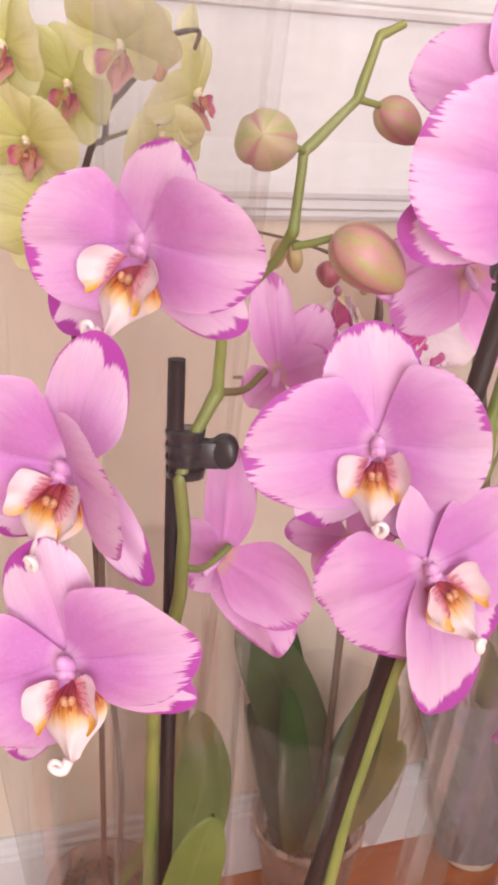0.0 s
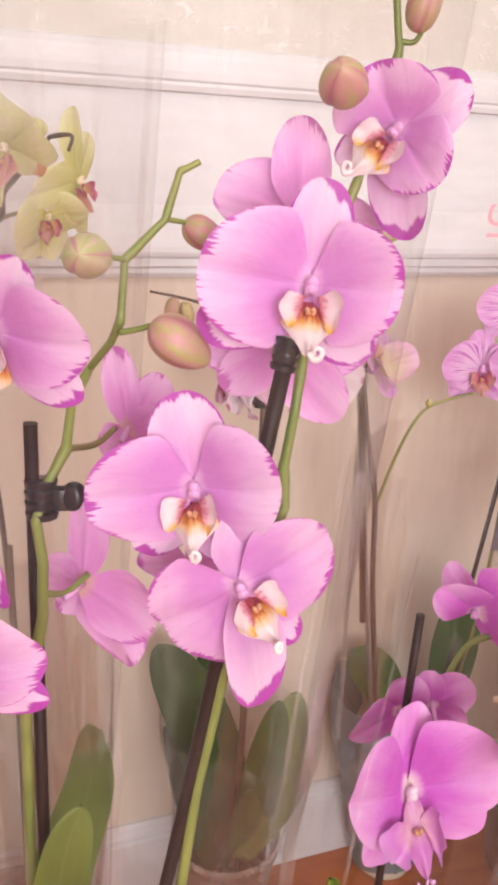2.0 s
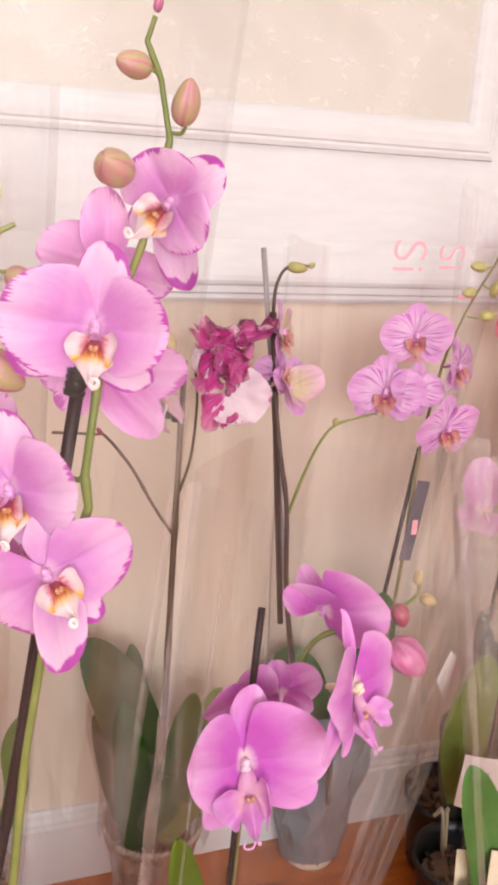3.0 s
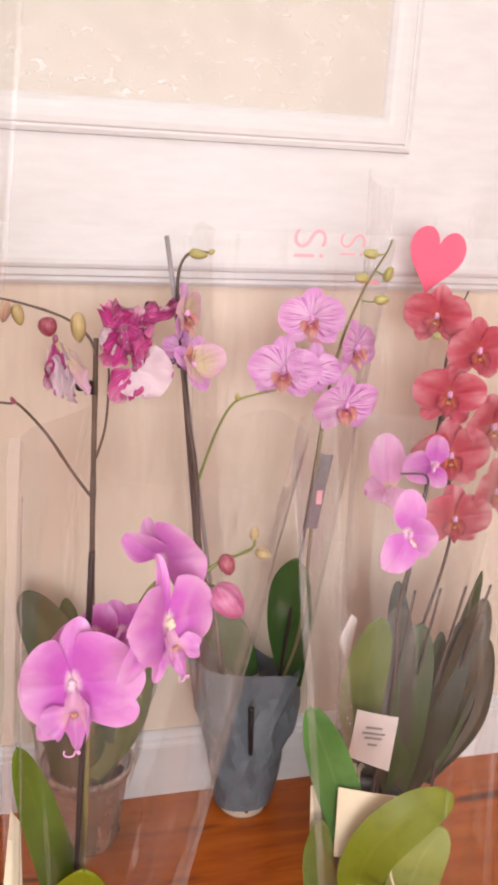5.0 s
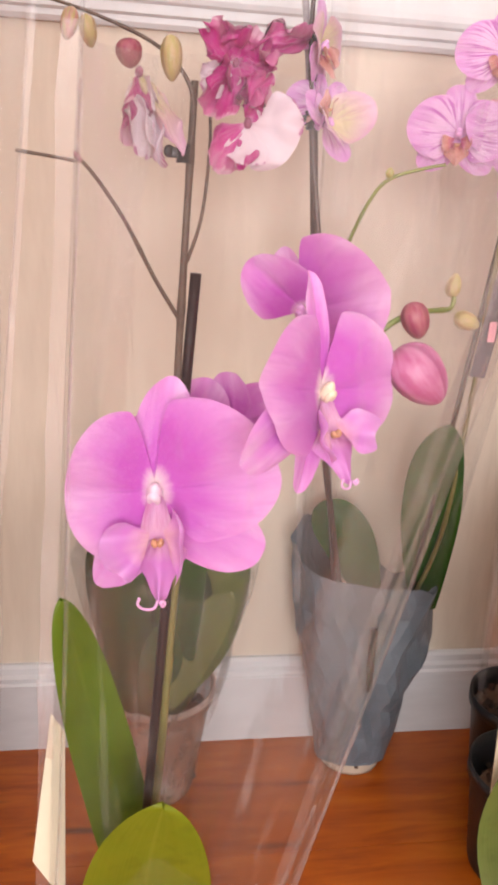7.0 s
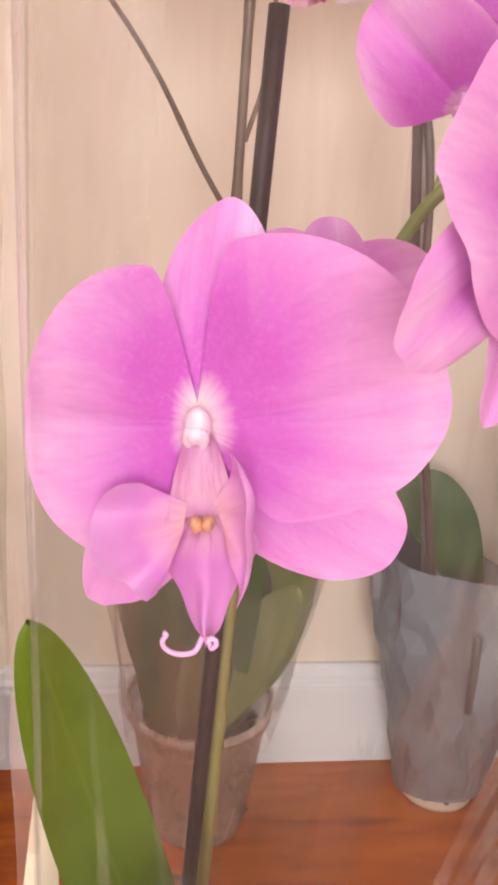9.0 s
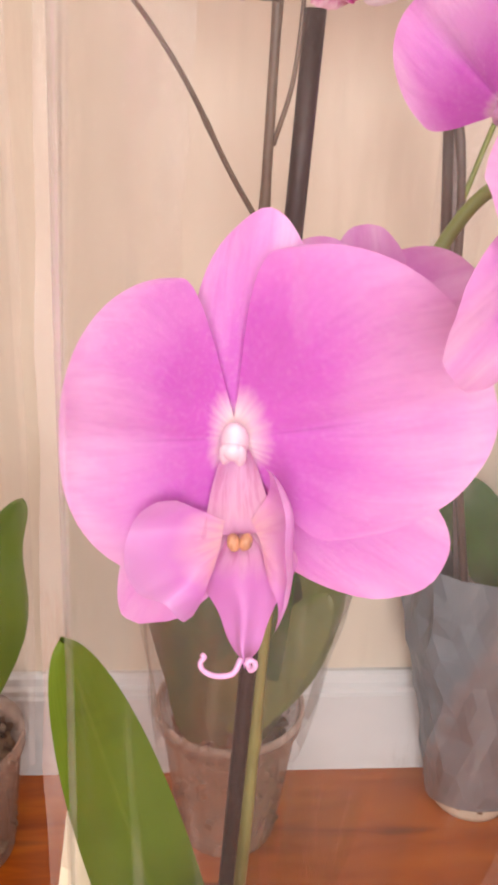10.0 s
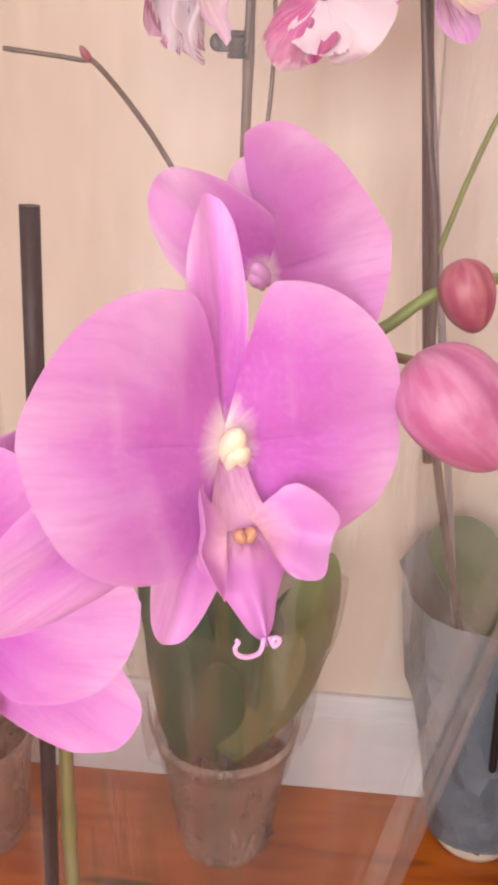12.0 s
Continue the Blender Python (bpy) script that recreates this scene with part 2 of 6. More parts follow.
BUD_OLIVE = bud_material("bud_olive_pink", (0.39, 0.41, 0.17), (0.50, 0.41, 0.28), (0.46, 0.13, 0.25))
BUD_BRONZE = bud_material("bud_bronze_rose", (0.42, 0.36, 0.16), (0.51, 0.27, 0.25), (0.42, 0.10, 0.19))
BUD_PINK = bud_material("bud_rose_pink", (0.45, 0.11, 0.25), (0.53, 0.20, 0.35), (0.32, 0.06, 0.18))
BUD_RED = bud_material("bud_dark_red", (0.30, 0.05, 0.10), (0.36, 0.11, 0.13), (0.22, 0.02, 0.05))
BUD_ORANGE = bud_material("bud_orange_brown", (0.52, 0.22, 0.10), (0.46, 0.30, 0.12), (0.40, 0.10, 0.08))
BUD_GREEN = bud_material("bud_yellow_green", (0.38, 0.37, 0.11), (0.46, 0.42, 0.17), (0.34, 0.26, 0.09))
BUD_TAN = bud_material("bud_wilting_olive", (0.42, 0.37, 0.14), (0.50, 0.38, 0.20), (0.36, 0.20, 0.12))


def stem_material(name, a, b):
    k = Mat(name)
    v = k.coord()
    f = k.noise(v, 60, 4)
    g = k.noise(v, 14, 2)
    c = k.mix(k.grey(g, 0.35, 0.65), a, b)
    c = k.mix(k.maths("MULTIPLY", k.grey(f, 0.45, 0.7), 0.3), c, tuple(0.6 * q for q in a))
    k.bump(k.noise(v, 400, 3), 0.25, 0.0008)
    return k.set(c, 0.45)


STEM = stem_material("stem_fresh_green", (0.16, 0.215, 0.045), (0.25, 0.28, 0.07))
STEM_OLIVE = stem_material("stem_olive_brown", (0.16, 0.14, 0.045), (0.22, 0.195, 0.065))
STEM_DRY = stem_material("stem_dry_brown", (0.095, 0.062, 0.045), (0.16, 0.115, 0.08))
STEM_DARK = stem_material("stem_dark_purple_brown", (0.06, 0.036, 0.032), (0.10, 0.066, 0.05))
ROOT = stem_material("root_pale", (0.60, 0.54, 0.40), (0.50, 0.44, 0.28))
STAKE = plain("stake_black_plastic", (0.026, 0.013, 0.012), 0.45, 0.3, 500, 0.25, Specular_IOR_Level=0.25)
STAKE_GREY = plain("stake_grey_plastic", (0.30, 0.27, 0.28), 0.4, 0.2, 300, 0.2)
CLIP = plain("clip_black_plastic", (0.025, 0.022, 0.022), 0.3, 0.2, 300, 0.1)
TAG_DARK = plain("tag_grey_plastic", (0.11, 0.10, 0.12), 0.4, 0.1, 200)


def leaf_material(name, a, b, rib, see=0.12):
    k = Mat(name)
    uv = k.add("ShaderNodeUVMap", uv_map="sheet")
    sep = k.add("ShaderNodeSeparateXYZ")
    k.link(uv.outputs[0], sep.inputs[0])
    v = k.coord()
    g = k.noise(v, 22, 3)
    st = k.add("ShaderNodeCombineXYZ")
    k.put(st.inputs[0], k.maths("MULTIPLY", sep.outputs[0], 30.0))
    k.put(st.inputs[1], k.maths("MULTIPLY", sep.outputs[1], 2.5))
    f = k.noise(st.outputs[0], 1.0, 3)
    c = k.mix(k.grey(g, 0.3, 0.7), a, b)
    c = k.mix(k.maths("MULTIPLY", k.grey(k.noise(v, 75, 4, 0.6), 0.52, 0.72), 0.4), c, tuple(0.6 * q for q in a))
    c = k.mix(k.maths("MULTIPLY", k.grey(f, 0.4, 0.7), 0.25), c, rib)
    mid = k.maths("SUBTRACT", 1.0, k.grey(k.maths("ABSOLUTE", sep.outputs[0]), 0.01, 0.06))
    c = k.mix(k.maths("MULTIPLY", mid, 0.5), c, rib)
    k.bump(f, 0.12, 0.001)
    m = k.set(c, 0.42, Specular_IOR_Level=0.3)
    k.translucent(c, see)
    return m


LEAF_MID = leaf_material("leaf_mid_green", (0.085, 0.148, 0.010), (0.118, 0.185, 0.014), (0.16, 0.22, 0.03))
LEAF_DARK = leaf_material("leaf_dark_green", (0.010, 0.055, 0.003), (0.020, 0.085, 0.005), (0.045, 0.12, 0.015))
LEAF_LIME = leaf_material("leaf_yellow_green", (0.155, 0.195, 0.006), (0.20, 0.235, 0.010), (0.24, 0.27, 0.025), 0.2)
LEAF_LIGHT = leaf_material("leaf_pale_yellow_green", (0.26, 0.31, 0.06), (0.32, 0.36, 0.09), (0.38, 0.40, 0.14), 0.25)
LEAF_FRESH = leaf_material("leaf_bright_green", (0.07, 0.20, 0.04), (0.11, 0.26, 0.06), (0.20, 0.32, 0.12), 0.2)
LEAF_OLIVE_DARK = leaf_material("leaf_dull_olive_green", (0.032, 0.058, 0.016), (0.055, 0.085, 0.022), (0.09, 0.115, 0.045))
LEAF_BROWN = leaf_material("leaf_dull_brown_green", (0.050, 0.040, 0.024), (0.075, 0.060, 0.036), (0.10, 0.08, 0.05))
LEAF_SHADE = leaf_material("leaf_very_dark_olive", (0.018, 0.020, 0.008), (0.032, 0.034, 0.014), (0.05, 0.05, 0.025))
LEAF_OLIVE = leaf_material("leaf_olive_green", (0.11, 0.15, 0.028), (0.15, 0.185, 0.04), (0.21, 0.23, 0.08))


def film_material(name, haze, haze_colour, gloss=0.14, rough=0.12, crease=1.0):
    """Clear plastic film: mostly see-through, a little milky, with the glints along its creases put in as milky
    streaks.
    """
    k = Mat(name)
    clear = k.add("ShaderNodeBsdfTransparent")
    clear.inputs[0].default_value = (0.998, 0.996, 0.996, 1)
    v = k.coord("Object", (1, 1, 0.22))
    f = k.noise(v, 26, 4, 0.55, 1.2)
    g = k.noise(k.coord("Object"), 9, 3)
    milk = k.add("ShaderNodeBsdfDiffuse")
    milk.inputs[0].default_value = (*haze_colour, 1)
    through_it = k.add("ShaderNodeBsdfTranslucent")
    through_it.inputs[0].default_value = (*haze_colour, 1)
    half = k.add("ShaderNodeMixShader")
    half.inputs[0].default_value = 0.2
    k.link(milk.outputs[0], half.inputs[1])
    k.link(through_it.outputs[0], half.inputs[2])
    amount = k.maths("ADD", haze * 0.5, k.maths("MULTIPLY", k.grey(k.maths("MULTIPLY", f, g), 0.18, 0.42), haze * 1.4))
    # highlights along the creases, put in as streaks of extra milk
    streak = k.noise(k.coord("Object", (1, 1, 0.06)), 75, 2, 0.5, 0.5)
    amount = k.maths("ADD", amount, k.maths("MULTIPLY", k.maths("MULTIPLY", k.grey(streak, 0.60, 0.72), k.grey(g, 0.4, 0.65)), 0.22 * crease))
    m1 = k.add("ShaderNodeMixShader")
    k.put(m1.inputs[0], amount)
    k.link(clear.outputs[0], m1.inputs[1])
    k.link(half.outputs[0], m1.inputs[2])
    shine = k.add("ShaderNodeBsdfGlossy")
    shine.inputs["Roughness"].default_value = rough
    bp = k.add("ShaderNodeBump")
    bp.inputs["Strength"].default_value, bp.inputs["Distance"].default_value = 0.55 * crease, 0.006
    k.link(f, bp.inputs["Height"])
    k.link(bp.outputs[0], shine.inputs["Normal"])
    lw = k.add("ShaderNodeFresnel")
    lw.inputs[0].default_value = 1.45
    k.link(bp.outputs[0], lw.inputs["Normal"])
    m2 = k.add("ShaderNodeMixShader")
    k.put(m2.inputs[0], k.maths("MINIMUM", k.maths("ADD", k.maths("MULTIPLY", lw.outputs[0], 0.20), gloss * 0.03), 0.20))
    k.link(m1.outputs[0], m2.inputs[1])
    k.link(shine.outputs[0], m2.inputs[2])
    k.link(m2.outputs[0], k.out.inputs[0])
    k.n.remove(k.b)
    return k.m


FILM = film_material("clear_film", 0.015, (0.95, 0.90, 0.88), 0.1, 0.22, 0.5)
FILM_PINK = film_material("clear_film_pinkish", 0.022, (0.95, 0.90, 0.87), 0.1, 0.20, 0.55)
FILM_BAG = film_material("crinkled_clear_bag", 0.065, (0.93, 0.88, 0.82), 0.6, 0.16, 2.2)
FILM_EDGE = film_material("film_folded_edge", 0.11, (0.95, 0.88, 0.87), 0.5, 0.16, 1.0)
POT_CLEAR = film_material("pot_clear_plastic", 0.28, (0.66, 0.46, 0.37), 0.3, 0.2, 0.3)
POT_RIM = film_material("pot_rim_clear_plastic", 0.55, (0.80, 0.66, 0.58), 0.4, 0.2, 0.4)
POT_PALE = plain("pot_pale_beige", (0.62, 0.54, 0.42), 0.5, 0.1)
INK_PINK = plain("printed_pink_ink", (0.78, 0.38, 0.44), 0.5, 0.05)
CARD_RED = plain("card_dark_red", (0.33, 0.02, 0.06), 0.5, 0.1, 60, 0.05)
INK_RED = plain("printed_red_heart", (0.78, 0.11, 0.21), 0.45, 0.05)
PRINT_GREY = plain("print_grey", (0.30, 0.28, 0.28), 0.6, 0.05)
CARD_CREAM = plain("card_cream", (0.74, 0.66, 0.48), 0.6, 0.05, 60, 0.05)
CARD_WHITE = plain("card_white", (0.74, 0.70, 0.68), 0.55, 0.05, 60, 0.05)
POT_BLACK = plain("pot_black_plastic", (0.015, 0.015, 0.016), 0.4, 0.2)
POT_DARK = plain("pot_dark_grey_plastic", (0.06, 0.055, 0.06), 0.4, 0.2)


def bark_material():
    k = Mat("bark_chips")
    info = k.add("ShaderNodeNewGeometry")
    v = k.coord()
    f = k.noise(v, 120, 4)
    c = k.ramp(info.outputs["Random Per Island"], [(0.0, (0.035, 0.018, 0.010)), (0.5, (0.09, 0.045, 0.025)), (0.85, (0.16, 0.09, 0.05)), (1.0, (0.26, 0.18, 0.12))])
    c = k.mix(k.maths("MULTIPLY", f, 0.5), c, (0.03, 0.02, 0.012))
    k.bump(f, 0.6, 0.003)
    return k.set(c, 0.8)


BARK = bark_material()


def paper_material():
    k = Mat("wrap_blue_grey")
    v = k.coord()
    f = k.noise(v, 30, 4)
    c = k.mix(k.grey(f, 0.3, 0.7), (0.105, 0.135, 0.160), (0.155, 0.190, 0.220))
    k.bump(k.noise(v, 45, 5, 0.6, 0.8), 0.5, 0.004)
    return k.set(c, 0.42)


WRAP = paper_material()


def wall_material():
    k = Mat("wall_beige_brushed")
    v = k.coord("Object", (1, 1, 0.16))
    f = k.noise(v, 70, 5, 0.6)
    g = k.noise(k.coord("Object", (1, 1, 0.4)), 7, 3)
    c = k.mix(k.grey(f, 0.3, 0.7), (0.585, 0.51, 0.40), (0.67, 0.595, 0.48))
    c = k.mix(k.maths("MULTIPLY", k.grey(g, 0.35, 0.65), 0.5), c, (0.69, 0.625, 0.52))
    k.bump(f, 0.12, 0.002)
    return k.set(c, 0.55)


def white_paint():
    k = Mat("white_gloss_paint")
    v = k.coord("Object", (0.25, 1, 1))
    f = k.noise(v, 90, 4)
    c = k.mix(k.grey(f, 0.3, 0.7), (0.602, 0.618, 0.620), (0.652, 0.668, 0.670))
    k.bump(f, 0.06, 0.001)
    return k.set(c, 0.48)


def damask_material():
    """Cream wallpaper with raised, slightly shiny scattered flakes and scrolls."""
    k = Mat("wallpaper_cream_embossed")
    v = k.coord()
    f = k.noise(v, 7, 2, 0.5, 1.5)
    fl = k.noise(k.coord("Object", (0.55, 1, 1)), 120, 3, 0.65, 0.6)
    zone = k.grey(f, 0.38, 0.58)
    c = k.mix(zone, (0.535, 0.525, 0.465), (0.575, 0.565, 0.51))
    flake = k.maths("MULTIPLY", k.grey(fl, 0.57, 0.63), zone)
    c = k.mix(flake, c, (0.66, 0.65, 0.61))
    k.bump(k.maths("ADD", flake, k.maths("MULTIPLY", f, 0.5)), 0.4, 0.003)
    return k.set(c, k.maths("SUBTRACT", 0.55, k.maths("MULTIPLY", flake, 0.3)))


def wood_floor():
    k = Mat("floor_red_brown_wood")
    info = k.add("ShaderNodeObjectInfo")
    v = k.coord("Object", (0.16, 1, 1))
    off = k.add("ShaderNodeVectorMath", operation="ADD")
    k.link(v, off.inputs[0])
    cm = k.add("ShaderNodeCombineXYZ")
    k.put(cm.inputs[0], k.maths("MULTIPLY", info.outputs["Random"], 9.0))
    k.put(cm.inputs[1], k.maths("MULTIPLY", info.outputs["Random"], 5.0))
    k.link(cm.outputs[0], off.inputs[1])
    f = k.noise(off.outputs[0], 55, 5, 0.6, 0.6)
    g = k.noise(off.outputs[0], 10, 3, 0.5, 1.0)
    c = k.ramp(f, [(0.28, (0.25, 0.045, 0.003)), (0.5, (0.44, 0.102, 0.006)), (0.72, (0.56, 0.155, 0.010))])
    c = k.mix(k.maths("MULTIPLY", k.grey(g, 0.35, 0.7), 0.5), c, (0.32, 0.066, 0.006))
    knots = k.noise(off.outputs[0], 30, 1)
    c = k.mix(k.grey(knots, 0.67, 0.76), c, (0.08, 0.02, 0.008))
    k.bump(f, 0.1, 0.001)
    return k.set(c, 0.28)


WALL, WHITE, DAMASK, WOOD = wall_material(), white_paint(), damask_material(), wood_floor()
CEILING = plain("ceiling_white", (0.80, 0.79, 0.77), 0.7, 0.04, 20)
ROOM = plain("room_wall_cream", (0.70, 0.64, 0.57), 0.6, 0.06, 12)
GLASS = film_material("added_window_glass", 0.02, (0.9, 0.9, 0.9), 0.1, 0.02, 0.05)
# glow of the added ceiling lamp, which is out of view
ADDED_LAMP_GLASS = Mat("added_lamp_diffuser")
ADDED_LAMP_GLASS.set((0.9, 0.9, 0.88), 0.4, Emission_Color=(1, 0.95, 0.88, 1), Emission_Strength=1.5)
ADDED_LAMP_GLASS = ADDED_LAMP_GLASS.m


# ------------------------------------------------------------ mesh helpers
def mesh_of(name, verts, faces, material, uvs=None, smooth=True):
    me = bpy.data.meshes.new(name)
    me.from_pydata([tuple(v) for v in verts], [], faces)
    if uvs is not None:
        layer = me.uv_layers.new(name="sheet")
        for loop in me.loops:
            layer.data[loop.index].uv = uvs[loop.vertex_index]
    me.polygons.foreach_set("use_smooth", [smooth] * len(me.polygons))
    me.materials.append(material)
    me.update()
    return me


def hang(name, me, parent, label="", m=None):
    """Links a mesh as one object, under a thing or a part."""
    ob = new(name, me)
    ob.parent = parent
    if m is not None:
        ob.matrix_local = m
    if label:
        tagged(ob, label)
    return ob


def part(name, bm, material, parent, label="", smooth=False):
    me = bpy.data.meshes.new(name)
    bm.to_mesh(me)
    bm.free()
    me.polygons.foreach_set("use_smooth", [smooth] * len(me.polygons))
    me.materials.append(material)
    return hang(name, me, parent, label)


def thing(name, at, label, category, group="", kind=""):
    ob = new(name)
    ob.empty_display_size = 0.03
    ob.location = at
    return tagged(ob, label, category, group, kind)


def box(bm, x0, x1, y0, y1, z0, z1, bevel=0.0):
    r = bmesh.ops.create_cube(bm, size=1.0, matrix=Matrix.LocRotScale(((x0 + x1) / 2, (y0 + y1) / 2, (z0 + z1) / 2), None, (x1 - x0, y1 - y0, z1 - z0)))
    if bevel:
        edges = list({e for v in r["verts"] for e in v.link_edges})
        bmesh.ops.bevel(bm, geom=edges, offset=bevel, segments=2, affect="EDGES", profile=0.5)
    return bm


def spline(points, steps=8):
    """Smooth line through the points."""
    p = [Vector(q) for q in points]
    if len(p) == 2:
        return [p[0].lerp(p[1], i / steps) for i in range(steps + 1)]
    p = [2 * p[0] - p[1]] + p + [2 * p[-1] - p[-2]]
    out = []
    for i in range(1, len(p) - 2):
        a, b, c, d = p[i - 1:i + 3]
        for s in range(steps):
            t = s / steps
            out.append(0.5 * (2 * b + (c - a) * t + (2 * a - 5 * b + 4 * c - d) * t * t + (3 * b - a - 3 * c + d) * t ** 3))
    out.append(p[-2])
    return out


def tube_mesh(name, points, r0, r1, material, sides=10, steps=8, nodes=(), bump=0.25, flat_end=False):
    """Round stem along a smooth line, with swollen joints at the given fractions."""
    line = spline(points, steps)
    verts, faces = [], []
    n = len(line)
    up = Vector((0.3, 1, 0.2)).normalized()
    for i, q in enumerate(line):
        f = i / (n - 1)
        d = (line[min(i + 1, n - 1)] - line[max(i - 1, 0)]).normalized()
        side = d.cross(up).normalized()
        other = side.cross(d).normalized()
        up = other
        r = r0 + (r1 - r0) * f
        for k in nodes:
            r *= 1 + bump * math.exp(-((f - k) / 0.018) ** 2)
        for s in range(sides):
            a = 2 * math.pi * s / sides
            verts.append(q + (side * math.cos(a) + other * math.sin(a)) * r)
    for i in range(n - 1):
        for s in range(sides):
            t = (s + 1) % sides
            faces.append((i * sides + s, i * sides + t, (i + 1) * sides + t, (i + 1) * sides + s))
    faces.append(tuple(reversed(range(sides))))
    faces.append(tuple(range((n - 1) * sides, n * sides)))
    me = mesh_of(name, verts, faces, material)
    me.polygons[-1].use_smooth = me.polygons[-2].use_smooth = False
    return me


def stiff(points):
    """Keeps the runs between joints straight."""
    p = [Vector(q) for q in points]
    out = [p[0]]
    for a, b in zip(p, p[1:]):
        out += [a.lerp(b, 0.22), a.lerp(b, 0.78), b]
    return out


def stem(parent, name, points, r0, r1, material, nodes=(), label="", **more):
    return hang(name, tube_mesh(name, [Vector(p) - parent_place(parent) for p in points], r0, r1, material, nodes=nodes, **more), parent, label)


def parent_place(ob):
    p = Vector(ob.location)
    while ob.parent:
        ob = ob.parent
        p = p + Vector(ob.location)
    return p


# ------------------------------------------------------------ flowers
def blade(length, wl, wr, shoulder=0.36, claw=0.10, cup=0.10, arch=0.06, fold=0.0, ruffle=0.03, seed=0.0, nu=20, nv=32):
    """A petal in its own plane: z along it, x across (wl and wr are its half widths), -y towards the viewer. Ribs fan out
    from the claw to a rounded margin; shoulder is the height at which the margin begins; fold makes a valley at the rib."""
    verts, faces, uvs = [], [], []
    for i in range(nu + 1):
        u = i / nu
        spread = claw + (1 - claw) * math.sin(min(1.0, u / 0.85) * math.pi / 2) ** 1.15
        for j in range(nv + 1):
            v = math.sin((2 * j / nv - 1) * math.pi / 2)
            side = wr if v > 0 else wl
            top = shoulder + (1 - shoulder) * math.sqrt(max(0.0, 1 - v * v))
            x = side * v * spread
            z = length * u * top * (1 + 0.03 * noise.noise((v * 1.4 + seed, seed, 1.3)) * u)
            f = z / length
            y = -arch * length * 4 * f * (1 - 0.62 * f)
            y += -fold * side * spread * (abs(v) - 0.62 * v * v) * min(1, 2.5 * u) + cup * side * v * v * u
            y += ruffle * length * u * u * (0.7 * math.sin(2.6 * v + seed) + 1.3 * noise.noise((v * 1.7 + seed, f * 1.6, seed * 1.7)))
            y += 0.45 * ruffle * length * u ** 4 * noise.noise((v * 4.5 + seed, 2.0, seed))
            y += 0.016 * length * math.exp(-(v / 0.06) ** 2) * math.sin(min(1, u / 0.75) * math.pi)
            verts.append((x, y, z))
            uvs.append((v, u))
    for i in range(nu):
        for j in range(nv):
            a = i * (nv + 1) + j
            faces.append((a, a + 1, a + nv + 2, a + nv + 1))
    return verts, faces, uvs


FLOWER_COUNT = [0]


